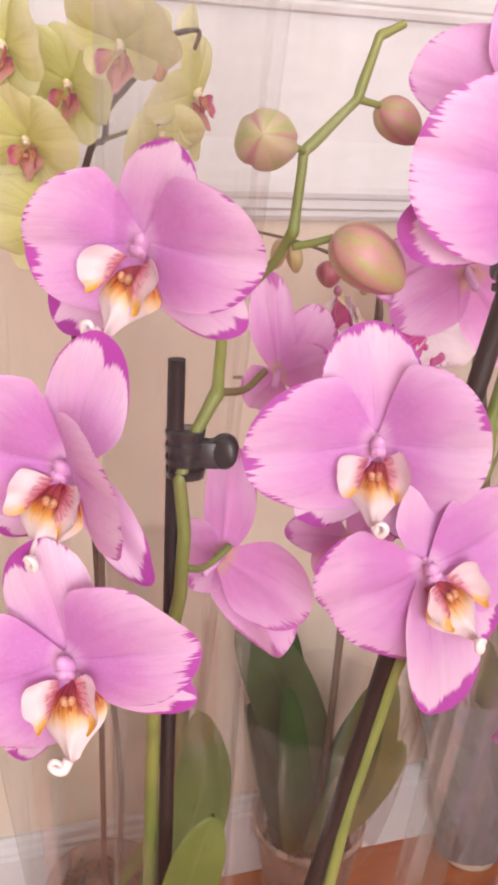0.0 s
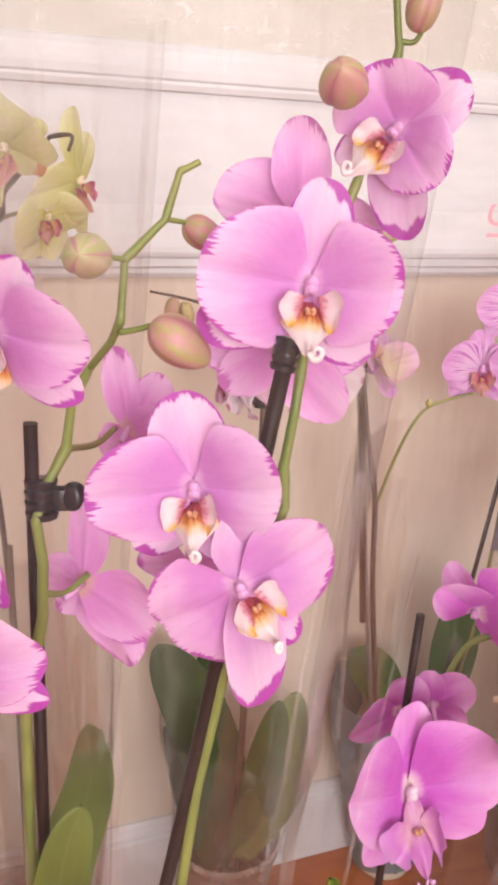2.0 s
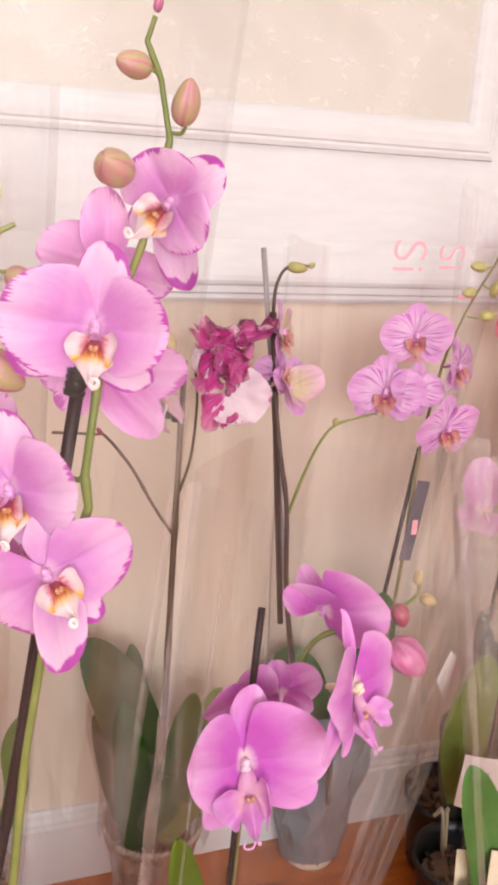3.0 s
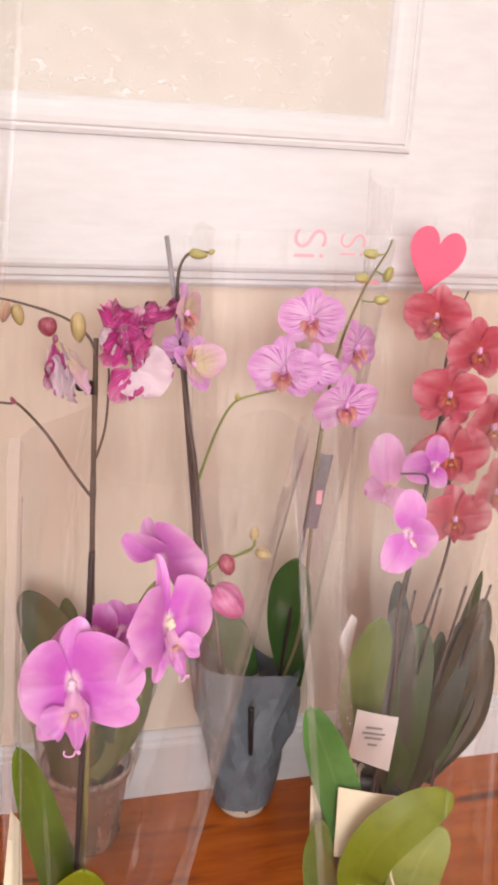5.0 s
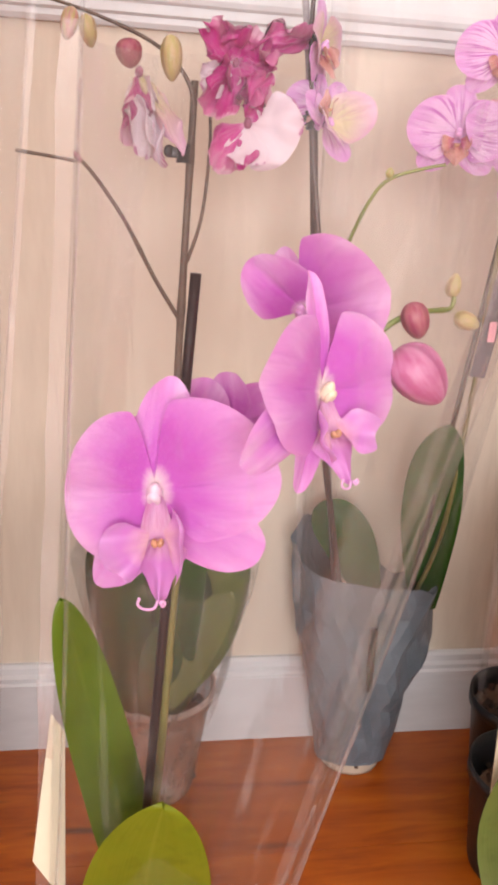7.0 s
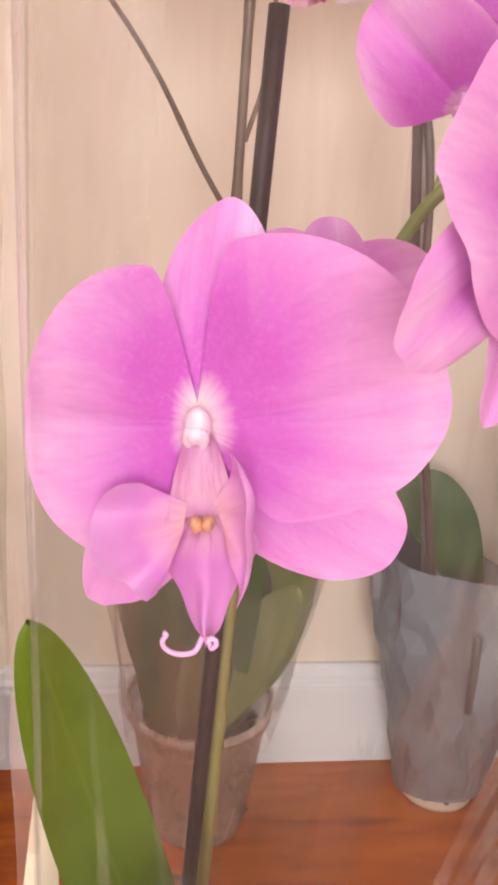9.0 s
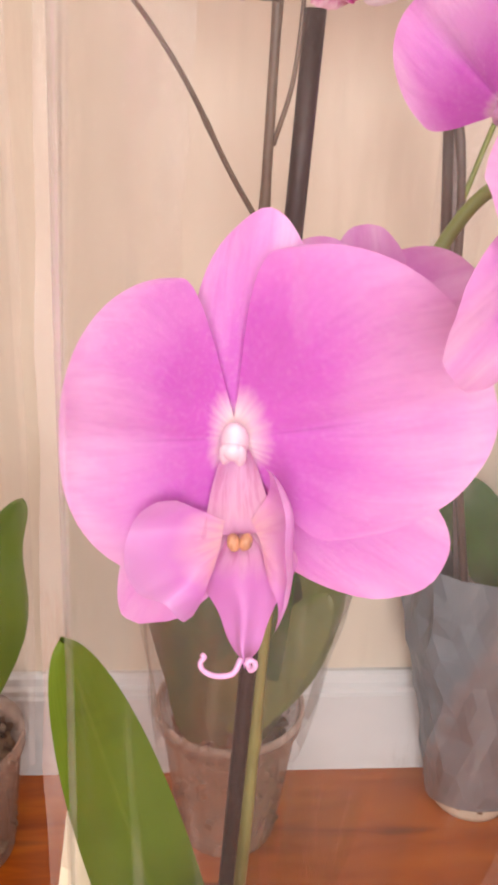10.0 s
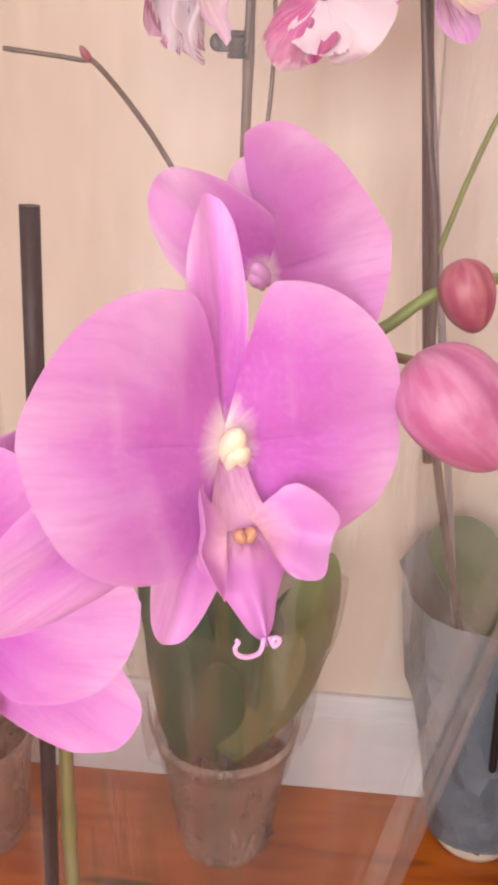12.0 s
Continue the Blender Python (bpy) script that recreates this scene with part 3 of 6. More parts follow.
def bloom(parent, at, yaw, pitch, roll, size, pieces, petals=None, lip=None, lobes=None, sepals=None, column=None, label="", lip_size=1.0, lip_yaw=-6, lip_roll=0, lip_long=1.0, arcs=(1.15, 1.5), reach=(0.95, 0.95), tendril=0.9, fold=0.34, ruffle=0.035, keel=0.1, cup=0.10, with_lip=True):
    """A moth orchid flower that faces (sin yaw, -cos yaw). pieces: (kind, angle from upright, length, half width to either side, lean forward)."""
    petals, lip, lobes, column = petals or PINK, lip or LIP, lobes or LIP_LOBE, column or COLUMN
    sepals = sepals or petals
    pinkish = lip is LIP_PINK
    if pinkish:
        lobes = LIP_PINK_LOBE
    FLOWER_COUNT[0] += 1
    sd = FLOWER_COUNT[0] * 3.7
    rnd = random.Random(int(sd * 100))
    s = size
    bm = bmesh.new()
    ball = lambda at, rx, r: bmesh.ops.create_uvsphere(bm, u_segments=14, v_segments=10, radius=1, matrix=Matrix.LocRotScale([c * s for c in at], Euler((radians(rx), 0, 0)), [c * s for c in r]))
    # column: a hooded body, its cap and two small cheeks, and the ovary stalk behind the flower
    ball((0, -0.040, 0.002), -48, (0.033, 0.060, 0.031))
    ball((0, -0.068, -0.014), -40, (0.025, 0.026, 0.021))
    for q in (-1, 1):
        ball((q * 0.017, -0.058, -0.024), -48, (0.015, 0.034, 0.016))
    bmesh.ops.create_cone(bm, cap_ends=True, segments=8, radius1=0.022 * s, radius2=0.03 * s, depth=0.24 * s, matrix=Matrix.LocRotScale((0, 0.11 * s, -0.01 * s), Euler((radians(78), 0, 0)), None))
    body = part("flower", bm, column, parent, label, True)
    turn = Euler((radians(-pitch), 0, radians(yaw))).to_matrix().to_4x4() @ Euler((0, radians(roll), 0)).to_matrix().to_4x4()
    body.matrix_local = Matrix.Translation(Vector(at) - parent_place(parent)) @ turn
    for q, (kind, angle, length, wl, wr, lean) in enumerate(pieces):
        if kind == "petal":
            data, base, m = blade(length, wl, wr, 0.36, 0.10, cup, 0.06, fold, ruffle, sd + 5 * q), (0, -0.006 * s, 0.004 * s), petals
        else:
            data, base, m = blade(length, wl, wr, 0.5, 0.26, 0.5 * cup, 0.05, keel, 0.8 * ruffle, sd + 3 * q, 16, 22), (0, 0.018 * s, 0), sepals
        name = {"petal": "petal", "dorsal": "dorsal_sepal", "lateral": "lateral_sepal"}[kind]
        ob = hang(name, mesh_of(name, data[0], data[1], m, data[2]), body)
        ob.matrix_local = Matrix.Translation(base) @ Euler((0, radians(angle), 0)).to_matrix().to_4x4() @ Euler((radians(lean), 0, 0)).to_matrix().to_4x4()
    if not with_lip:
        return body
    # lip: a striped throat that runs out into the middle lobe, two upright side lobes, a callus and a pair of tendrils
    ls = s * lip_size
    swing = Matrix.Rotation(radians(lip_yaw), 3, "Z") @ Matrix.Rotation(radians(-lip_roll), 3, "Y")
    drop = 0.085 if pinkish else 0.0

    def surface(name, material, nu, nv, fn):
        verts, uvs = [], []
        for i in range(nu + 1):
            for k in range(nv + 1):
                u, v = i / nu, 2 * k / nv - 1
                x, y, z = fn(u, v)
                w = 0.010 * noise.noise((x * 12 + sd, y * 12, z * 12))
                verts.append(swing @ Vector(((x + w) * ls, (y + w) * ls, z * ls)))
                uvs.append((v, u))
        faces = [(i * (nv + 1) + k, i * (nv + 1) + k + 1, (i + 1) * (nv + 1) + k + 1, (i + 1) * (nv + 1) + k) for i in range(nu) for k in range(nv)]
        return hang(name, mesh_of(name, verts, faces, material, uvs), body)

    def mid_lobe(u, v):
        if pinkish:
            w = (0.036 + 0.068 * math.exp(-((u - 0.44) / 0.22) ** 2) + 0.016 * u) * math.sqrt(max(0.012, 1 - max(0.0, (u - 0.55) / 0.45) ** 2.2))
        else:
            w = (0.042 + 0.078 * math.exp(-((u - 0.52) / 0.30) ** 2)) * (1 - 0.62 * max(0.0, (u - 0.55) / 0.45) ** 1.7)
        y = -0.01 - 0.24 * u + 0.10 * u * u + 0.45 * w * v * v - 0.03 * math.exp(-(v / 0.25) ** 2) * u
        z = -0.075 - drop - (0.05 * u + (0.205 if pinkish else 0.165) * u ** 1.4) * lip_long
        return w * v, y, z

    def side_lobe(side):
        arc, far = arcs[side > 0], (0.20 if pinkish else 0.155) * reach[side > 0]

        def fn(u, v):
            # ribs fan out from the throat, from just above level to straight down; a tight arc rolls the lobe forward
            f = (v + 1) / 2
            tilt = 0.50 - 1.60 * f if pinkish else 0.20 - 1.15 * f
            ln = far * (0.62 + 0.38 * math.sqrt(max(0.0, 1 - v * v)) + 0.05 * math.sin(v * 5 + sd + side)) * (1 - 0.30 * f * f)
            out, lift = ln / arc * math.sin(u * arc), ln / arc * (1 - math.cos(u * arc))
            frill = (0.030 if pinkish else 0.012) * u * u * math.sin(v * 6.5 + sd)
            stand = 0.085 * max(0.0, arc - 1.2) * u * (1 - 2 * f)
            y = -0.052 - 0.070 * f - 0.85 * lift + frill
            z = (-0.070 - 0.075 * f if pinkish else -0.045 - 0.090 * f) + out * math.sin(tilt) + 0.20 * lift + stand - drop
            return side * (0.026 + 0.026 * f + out * math.cos(tilt)), y, z
        return fn

    surface("lip", lip, 18, 14, mid_lobe)
    if pinkish:
        surface("throat", THROAT, 8, 10, lambda u, v: ((0.026 + 0.050 * u) * v, -0.014 - 0.040 * u - 0.030 * v * v + 0.02 * math.sin(math.pi * u), -0.012 - (0.085 + drop) * u))
    for side in (-1, 1):
        surface("lip_lobe", lobes, 14, 24, side_lobe(side))
    bm = bmesh.new()
    for side in (-1, 1):
        bmesh.ops.create_uvsphere(bm, u_segments=10, v_segments=8, radius=1, matrix=Matrix.LocRotScale(swing @ Vector((side * 0.012 * ls, -0.088 * ls, (-0.105 - drop) * ls)), Euler((radians(30), radians(15 * side), 0)), (0.014 * ls, 0.018 * ls, 0.020 * ls)))
    part("callus", bm, CALLUS, body, "", True)
    e = Vector(mid_lobe(0.98, 0.0)) * ls
    # one tendril sweeps out in a hook, the other curls up against the lobe
    hook = ((0.026, -0.010, -0.012), (0.062, -0.024, -0.010), (0.088, -0.034, 0.008), (0.094, -0.040, 0.030), (0.084, -0.042, 0.044), (0.090, -0.042, 0.052))
    curl = ((0.022, -0.016, -0.010), (0.044, -0.030, 0.004), (0.046, -0.038, 0.032), (0.026, -0.042, 0.044), (0.012, -0.040, 0.028), (0.022, -0.036, 0.018))
    for side, way, g in ((-1, hook, 0.95), (1, curl, 0.5)) if pinkish else ((rnd.choice((-1, -1, 1)), curl, 1.15),) if lip is LIP else ():
        pts = [e + Vector((side * 0.006, 0.004, 0.014)) * ls] + [e + Vector((side * a, b, c)) * ls * tendril * g for a, b, c in way]
        hang("lip_tendril", tube_mesh("lip_tendril", [swing @ q for q in pts], (0.006 if pinkish else 0.020) * ls, 0.005 * ls, TENDRIL_PINK if pinkish else TENDRIL, 6, 5), body)
    return body


def flower(parent, at, yaw, pitch, roll, size, petals=None, lip=None, lobes=None, sepals=None, column=None, close=0.0, label="", wide=0.93, petal_lift=9, lip_size=1.0, lip_yaw=-6, ruffle=0.05):
    """A bloom of the usual proportions; size is its width, close folds the petals forward."""
    rnd = random.Random(FLOWER_COUNT[0] * 17 + 5)
    j = lambda a: rnd.uniform(-a, a)
    s = size
    pieces = [("dorsal", j(4), 0.43 * s * (1 + j(0.06)), 0.165 * s, 0.165 * s, -9 + j(4) + close * 0.3)]
    for side in (-1, 1):
        pieces.append(("lateral", side * (138 + j(6)), 0.45 * s * (1 + j(0.06)), 0.15 * s, 0.15 * s, -5 + j(5) + close * 0.5))
        a, b = 0.31 * s * wide * (1 + j(0.07)), 0.29 * s * wide * (1 + j(0.07))
        pieces.append(("petal", side * (90 - petal_lift + j(4)), 0.495 * s * (1 + j(0.04)), a if side > 0 else b, b if side > 0 else a, close + j(4)))
    return bloom(parent, at, yaw, pitch, roll, size, pieces, petals, lip, lobes, sepals, column, label, lip_size, lip_yaw, ruffle=ruffle)


def petal_flare(u):
    return 0.10 + 0.90 * math.sin(min(1.0, u / 0.85) * math.pi / 2) ** 1.15


def sheet(length, width, flare, shoulder, cup=0.1, curl=0.0, fold=0.0, wave=0.05, seed=0.0, nu=14, nv=20):
    """A petal in its own plane: z along it, x across, -y towards the viewer. Ribs fan out from the claw to a
    rounded outer margin; flare(u) is the share of the full width, shoulder the height at which the margin ends."""
    verts, faces, uvs = [], [], []
    for i in range(nu + 1):
        u = i / nu
        for j in range(nv + 1):
            v = math.sin((2 * j / nv - 1) * math.pi / 2)
            top = shoulder + (1 - shoulder) * math.sqrt(max(0.0, 1 - v * v))
            x = width / 2 * v * flare(u)
            z = length * u * top * (1 + 0.035 * noise.noise((v * 2.3 + seed, seed, 1.3)) * u)
            f = z / length
            y = -cup * length * f * f * 0.55 + curl * length * max(0, f - 0.45) ** 2 * 2
            y += -fold * abs(x) + cup * width * 0.35 * v * v * u
            y += wave * length * u * (0.3 + v * v) * noise.noise((x / width * 3.1 + seed, f * 3.3, seed * 1.7))
            y += 0.35 * wave * length * u ** 3 * noise.noise((v * 5 + seed, 2.0, seed))
            # a shallow crease along the middle rib
            y += 0.022 * length * math.exp(-(v / 0.07) ** 2) * math.sin(min(1, u / 0.75) * math.pi)
            verts.append((x, y, z))
            uvs.append((v, u))
    for i in range(nu):
        for j in range(nv):
            a = i * (nv + 1) + j
            faces.append((a, a + 1, a + nv + 2, a + nv + 1))
    return verts, faces, uvs


def wilted(parent, at, size, pieces):
    """A collapsed flower: a shrunken middle with limp sheets; each piece is (material, angle, lean, length, width, wave)."""
    FLOWER_COUNT[0] += 1
    sd = FLOWER_COUNT[0] * 3.7
    bm = bmesh.new()
    bmesh.ops.create_uvsphere(bm, u_segments=10, v_segments=7, radius=1, matrix=Matrix.LocRotScale((0, 0, 0), None, (0.045 * size, 0.045 * size, 0.06 * size)))
    body = part("flower", bm, WILT_CORE, parent, "withered, collapsed flower", True)
    body.location = Vector(at) - parent_place(parent)
    for q, (m, angle, lean, ln, w, wave) in enumerate(pieces):
        verts, faces, uvs = sheet(ln * size, w * size, petal_flare, 0.4, 0.35, 0.2, 0.1, wave, sd + 2.3 * q, 20, 22)
        for i, v in enumerate(verts):
            k = wave * ln * size * 0.16 * min(1.0, 2.0 * uvs[i][1])
            q3 = Vector(v) * (3.4 / size) + Vector((sd + q, 0, 0))
            verts[i] = tuple(Vector(v) + k * (noise.noise_vector(q3) + 0.5 * noise.noise_vector(q3 * 2.3)))
        ob = hang("limp_petal", mesh_of("limp_petal", verts, faces, m, uvs), body)
        ob.matrix_local = Euler((0, radians(angle), 0)).to_matrix().to_4x4() @ Euler((radians(lean), 0, 0)).to_matrix().to_4x4()
    return body


def bud(parent, at, direction, length, width, material, name="bud"):
    """A closed bud: three keeled sepals round an egg with a beak."""
    verts, faces, uvs = [], [], []
    nu, nv = 16, 30
    for i in range(nu + 1):
        u = 0.5 - 0.5 * math.cos(math.pi * i / nu)
        w = u ** 0.9
        r = max(0.0, 1 - abs(2 * w - 1) ** 2.0) ** 0.56 * (1 - 0.20 * u)
        for k in range(nv):
            a = 2 * math.pi * k / nv
            rr = max(r, 0.015) * (1 - 0.10 * math.exp(-(math.sin(1.5 * a) / 0.22) ** 2) + 0.03 * math.cos(3 * a + 1.2 * u) + 0.02 * math.sin(5 * a + 6 * u)) * width / 2
            verts.append((rr * math.cos(a), rr * math.sin(a) * 0.92, u * length - 0.5 * length))
            uvs.append((k / nv, u))
    for i in range(nu):
        for k in range(nv):
            q = (k + 1) % nv
            faces.append((i * nv + k, i * nv + q, (i + 1) * nv + q, (i + 1) * nv + k))
    m = Matrix.Translation(Vector(at) - parent_place(parent)) @ Vector(direction).to_track_quat("Z", "Y").to_matrix().to_4x4()
    return hang(name, mesh_of(name, verts, faces, material, uvs), parent, m=m)


def leaf(parent, points, width, material, facing=(0, -1, 0.4), keel=0.25, thick=0.0022, label="", round_tip=0.5, roll=0.0):
    """A thick strap leaf along a line of points; facing is the way its upper face looks."""
    line = spline([Vector(p) - parent_place(parent) for p in points], 8)
    n = len(line) - 1
    # closer rows of points towards the tip, so that it is round
    share = [1 - (1 - i / n) ** 1.8 for i in range(n + 1)]
    line = [line[min(n, int(f * n))].lerp(line[min(n, int(f * n) + 1)], f * n - int(f * n)) for f in share]
    verts, faces, uvs = [], [], []
    nv = 8
    face = Vector(facing).normalized()
    for layer in (0, 1):
        for i, q in enumerate(line):
            u = share[i]
            d = (line[min(i + 1, n)] - line[max(i - 1, 0)]).normalized()
            side = d.cross(face).normalized()
            up = side.cross(d).normalized()
            side = (Matrix.Rotation(radians(roll * u), 3, d) @ side)
            w = width / 2 * (0.45 + 0.55 * math.sin(min(1, u / 0.5) * math.pi / 2)) * math.sqrt(max(0.0, 1 - max(0, (u - round_tip) / (1 - round_tip)) ** 2.4))
            w = max(w, 0.0008)
            for j in range(nv + 1):
                v = 2 * j / nv - 1
                bend = keel * w * abs(v) ** 1.5 + 0.03 * width * noise.noise((u * 3, v, width * 50))
                t = thick * (1 - v * v) * (1 if layer == 0 else -0.3)
                verts.append(q + side * w * v + up * (bend + t))
                uvs.append((v, u))
    m = (n + 1) * (nv + 1)
    for layer in (0, 1):
        for i in range(n):
            for j in range(nv):
                a = layer * m + i * (nv + 1) + j
                f = (a, a + 1, a + nv + 2, a + nv + 1)
                faces.append(f if layer == 0 else f[::-1])
    return hang("leaf", mesh_of("leaf", verts, faces, material, uvs), parent, label)


def clip(parent, at, axis, size=0.016, yaw=0):
    """A little black claw clip round stem and stake."""
    bm = bmesh.new()
    r = size * 0.5
    for z in (-0.55, -0.18, 0.18, 0.55):
        ring = bmesh.ops.create_cone(bm, cap_ends=False, segments=14, radius1=r * 1.05, radius2=r * 1.15, depth=size * 0.24, matrix=Matrix.Translation((0, 0, z * size)))
    bmesh.ops.create_cone(bm, cap_ends=True, segments=14, radius1=r * 0.95, radius2=r * 0.95, depth=size * 1.35)
    for side in (-1, 1):
        bmesh.ops.create_uvsphere(bm, u_segments=12, v_segments=8, radius=1, matrix=Matrix.LocRotScale((r * 2.1, side * r * 0.45, size * 0.1), Euler((0, 0, radians(side * 12))), (size * 0.42, size * 0.13, size * 0.46)))
        box(bm, r * 0.6, r * 1.9, side * r * 0.4 - size * 0.08, side * r * 0.4 + size * 0.08, -size * 0.35, size * 0.4, size * 0.04)
    m = Matrix.Translation(Vector(at) - parent_place(parent)) @ Vector((0, 0, 1)).rotation_difference(Vector(axis)).to_matrix().to_4x4() @ pose(0, 0, 0, 0, 0, yaw)
    ob = part("clip", bm, CLIP, parent, "black plastic claw clip", True)
    ob.matrix_local = m
    return ob


def lathe(parent, name, outline, material, at=(0, 0, 0), sides=40, label="", crumple=0.0, freq=5.0, top_cut=0.0, seed=0.0, lean=(0, 0), open_from=None):
    """Turn an outline of (radius, height) round the vertical; crumple pushes it in and out."""
    verts, faces = [], []
    h0, h1 = outline[0][1], outline[-1][1]
    for r, z in outline:
        f = (z - h0) / (h1 - h0) if h1 != h0 else 0
        for k in range(sides):
            a = 2 * math.pi * k / sides
            c = 1 + crumple * noise.noise((math.cos(a) * freq, math.sin(a) * freq, z * 14 + seed)) + crumple * 0.6 * math.sin(a * 9 + seed) * f
            dz = top_cut * f ** 3 * noise.noise((math.cos(a) * 1.3 + seed, math.sin(a) * 1.3, seed))
            verts.append((at[0] + r * c * math.cos(a) + lean[0] * f, at[1] + r * c * math.sin(a) + lean[1] * f, at[2] + z + dz))
    for i in range(len(outline) - 1):
        for k in range(sides):
            q = (k + 1) % sides
            faces.append((i * sides + k, i * sides + q, (i + 1) * sides + q, (i + 1) * sides + k))
    return hang(name, mesh_of(name, verts, faces, material), parent, label)


def pot(parent, at, r_top, r_base, height, material, fill=0.85, label="", bark=True, seed=1):
    """A nursery pot with rim, inner wall and base, filled with bark chips."""
    at = Vector(at) - parent_place(parent)
    t = 0.0015
    lathe(parent, "pot", [(0.001, 0.001), (r_base * 0.97, 0.001), (r_base, 0.006), (r_top * 0.94, height * 0.86), (r_top * 0.95, height * 0.88), (r_top, height * 0.89), (r_top, height), (r_top - t * 1.5, height), (r_top * 0.93, height * 0.86), (r_base - t, 0.008), (0.001, 0.006)], material, at, 40, label)
    if not bark:
        return
    rnd = random.Random(seed)
    bm = bmesh.new()
    rr = r_base + (r_top * 0.92 - r_base) * fill
    bmesh.ops.create_cone(bm, cap_ends=True, segments=24, radius1=r_base * 0.90, radius2=rr * 0.90, depth=height * (fill - 0.06), matrix=Matrix.Translation((0, 0, 0.008 + height * (fill - 0.06) / 2)))
    for i in range(170):
        a = rnd.uniform(0, 2 * math.pi)
        if i < 80:
            q, z = rr * 0.9 * math.sqrt(rnd.random()), 0.008 + height * (fill - 0.05)
        else:
            f = rnd.random()
            z = 0.01 + f * height * (fill - 0.08)
            q = (r_base + (rr - r_base) * f) * 0.92
        e = rnd.uniform(0.005, 0.012)
        bmesh.ops.create_cube(bm, size=1, matrix=Matrix.LocRotScale((q * math.cos(a), q * math.sin(a), z), Euler((rnd.random() * 3, rnd.random() * 3, rnd.random() * 3)), (e, e * 0.7, e * 0.45)))
    ob = part("bark", bm, BARK, parent, "brown bark chips")
    ob.location = at


def paper_wrap(parent, r0, r1, height, back, back_angle, depth=0.055, seed=3.0):
    """Crumpled paper round a pot, flattened towards its mouth, which runs up to a point at the back."""
    n, sides = 13, 30
    verts, faces = [], []
    for i in range(n + 1):
        f = i / n
        for k in range(sides):
            a = 2 * math.pi * (k + 0.5 * (i % 2)) / sides
            lift = max(0.0, math.cos(a - back_angle)) ** 1.4 * back + 0.35 * back * max(0.0, math.cos(a)) ** 2 + 0.55 * back * max(0.0, math.cos(a - radians(258))) ** 2.5
            z = 0.004 + f * (height + lift + 0.014 * noise.noise((math.cos(a) * 2, math.sin(a) * 2, seed)))
            if i == 0:
                z += 0.017 * max(0.0, -math.sin(a)) + 0.004 * noise.noise((k * 0.9, seed, 0))
            zz = z / height
            r = r0 + (r1 - r0) * min(1.15, zz)
            dent = noise.noise((math.cos(a) * 2.4 + seed, math.sin(a) * 2.4, z * 16)) + 0.5 * noise.noise((math.cos(a) * 5 + seed, math.sin(a) * 5, z * 34))
            r *= 1 + 0.21 * dent * min(1, f * 5)
            # tied in half way up, and pinched at the middle of the mouth in front
            r *= 1 - 0.07 * math.exp(-((zz - 0.46) / 0.05) ** 2)
            pinch = math.exp(-((a - 1.5 * math.pi) / 0.30) ** 2) * min(1, max(0, zz - 0.35) * 1.6)
            ry = r + (min(r, depth) - r) * min(1.0, zz) ** 1.5
            verts.append((r * math.cos(a), (ry - 0.016 * pinch) * math.sin(a), z - 0.012 * pinch * f))
    for i in range(n):
        for k in range(sides):
            q = (k + 1) % sides
            a, b, c, d = i * sides + k, i * sides + q, (i + 1) * sides + q, (i + 1) * sides + k
            faces += [(a, b, d), (b, c, d)] if i % 2 == 0 else [(a, b, c), (a, c, d)]
    return hang("paper_wrap", mesh_of("paper_wrap", verts, faces, WRAP, smooth=False), parent, "crumpled blue-grey paper wrap")


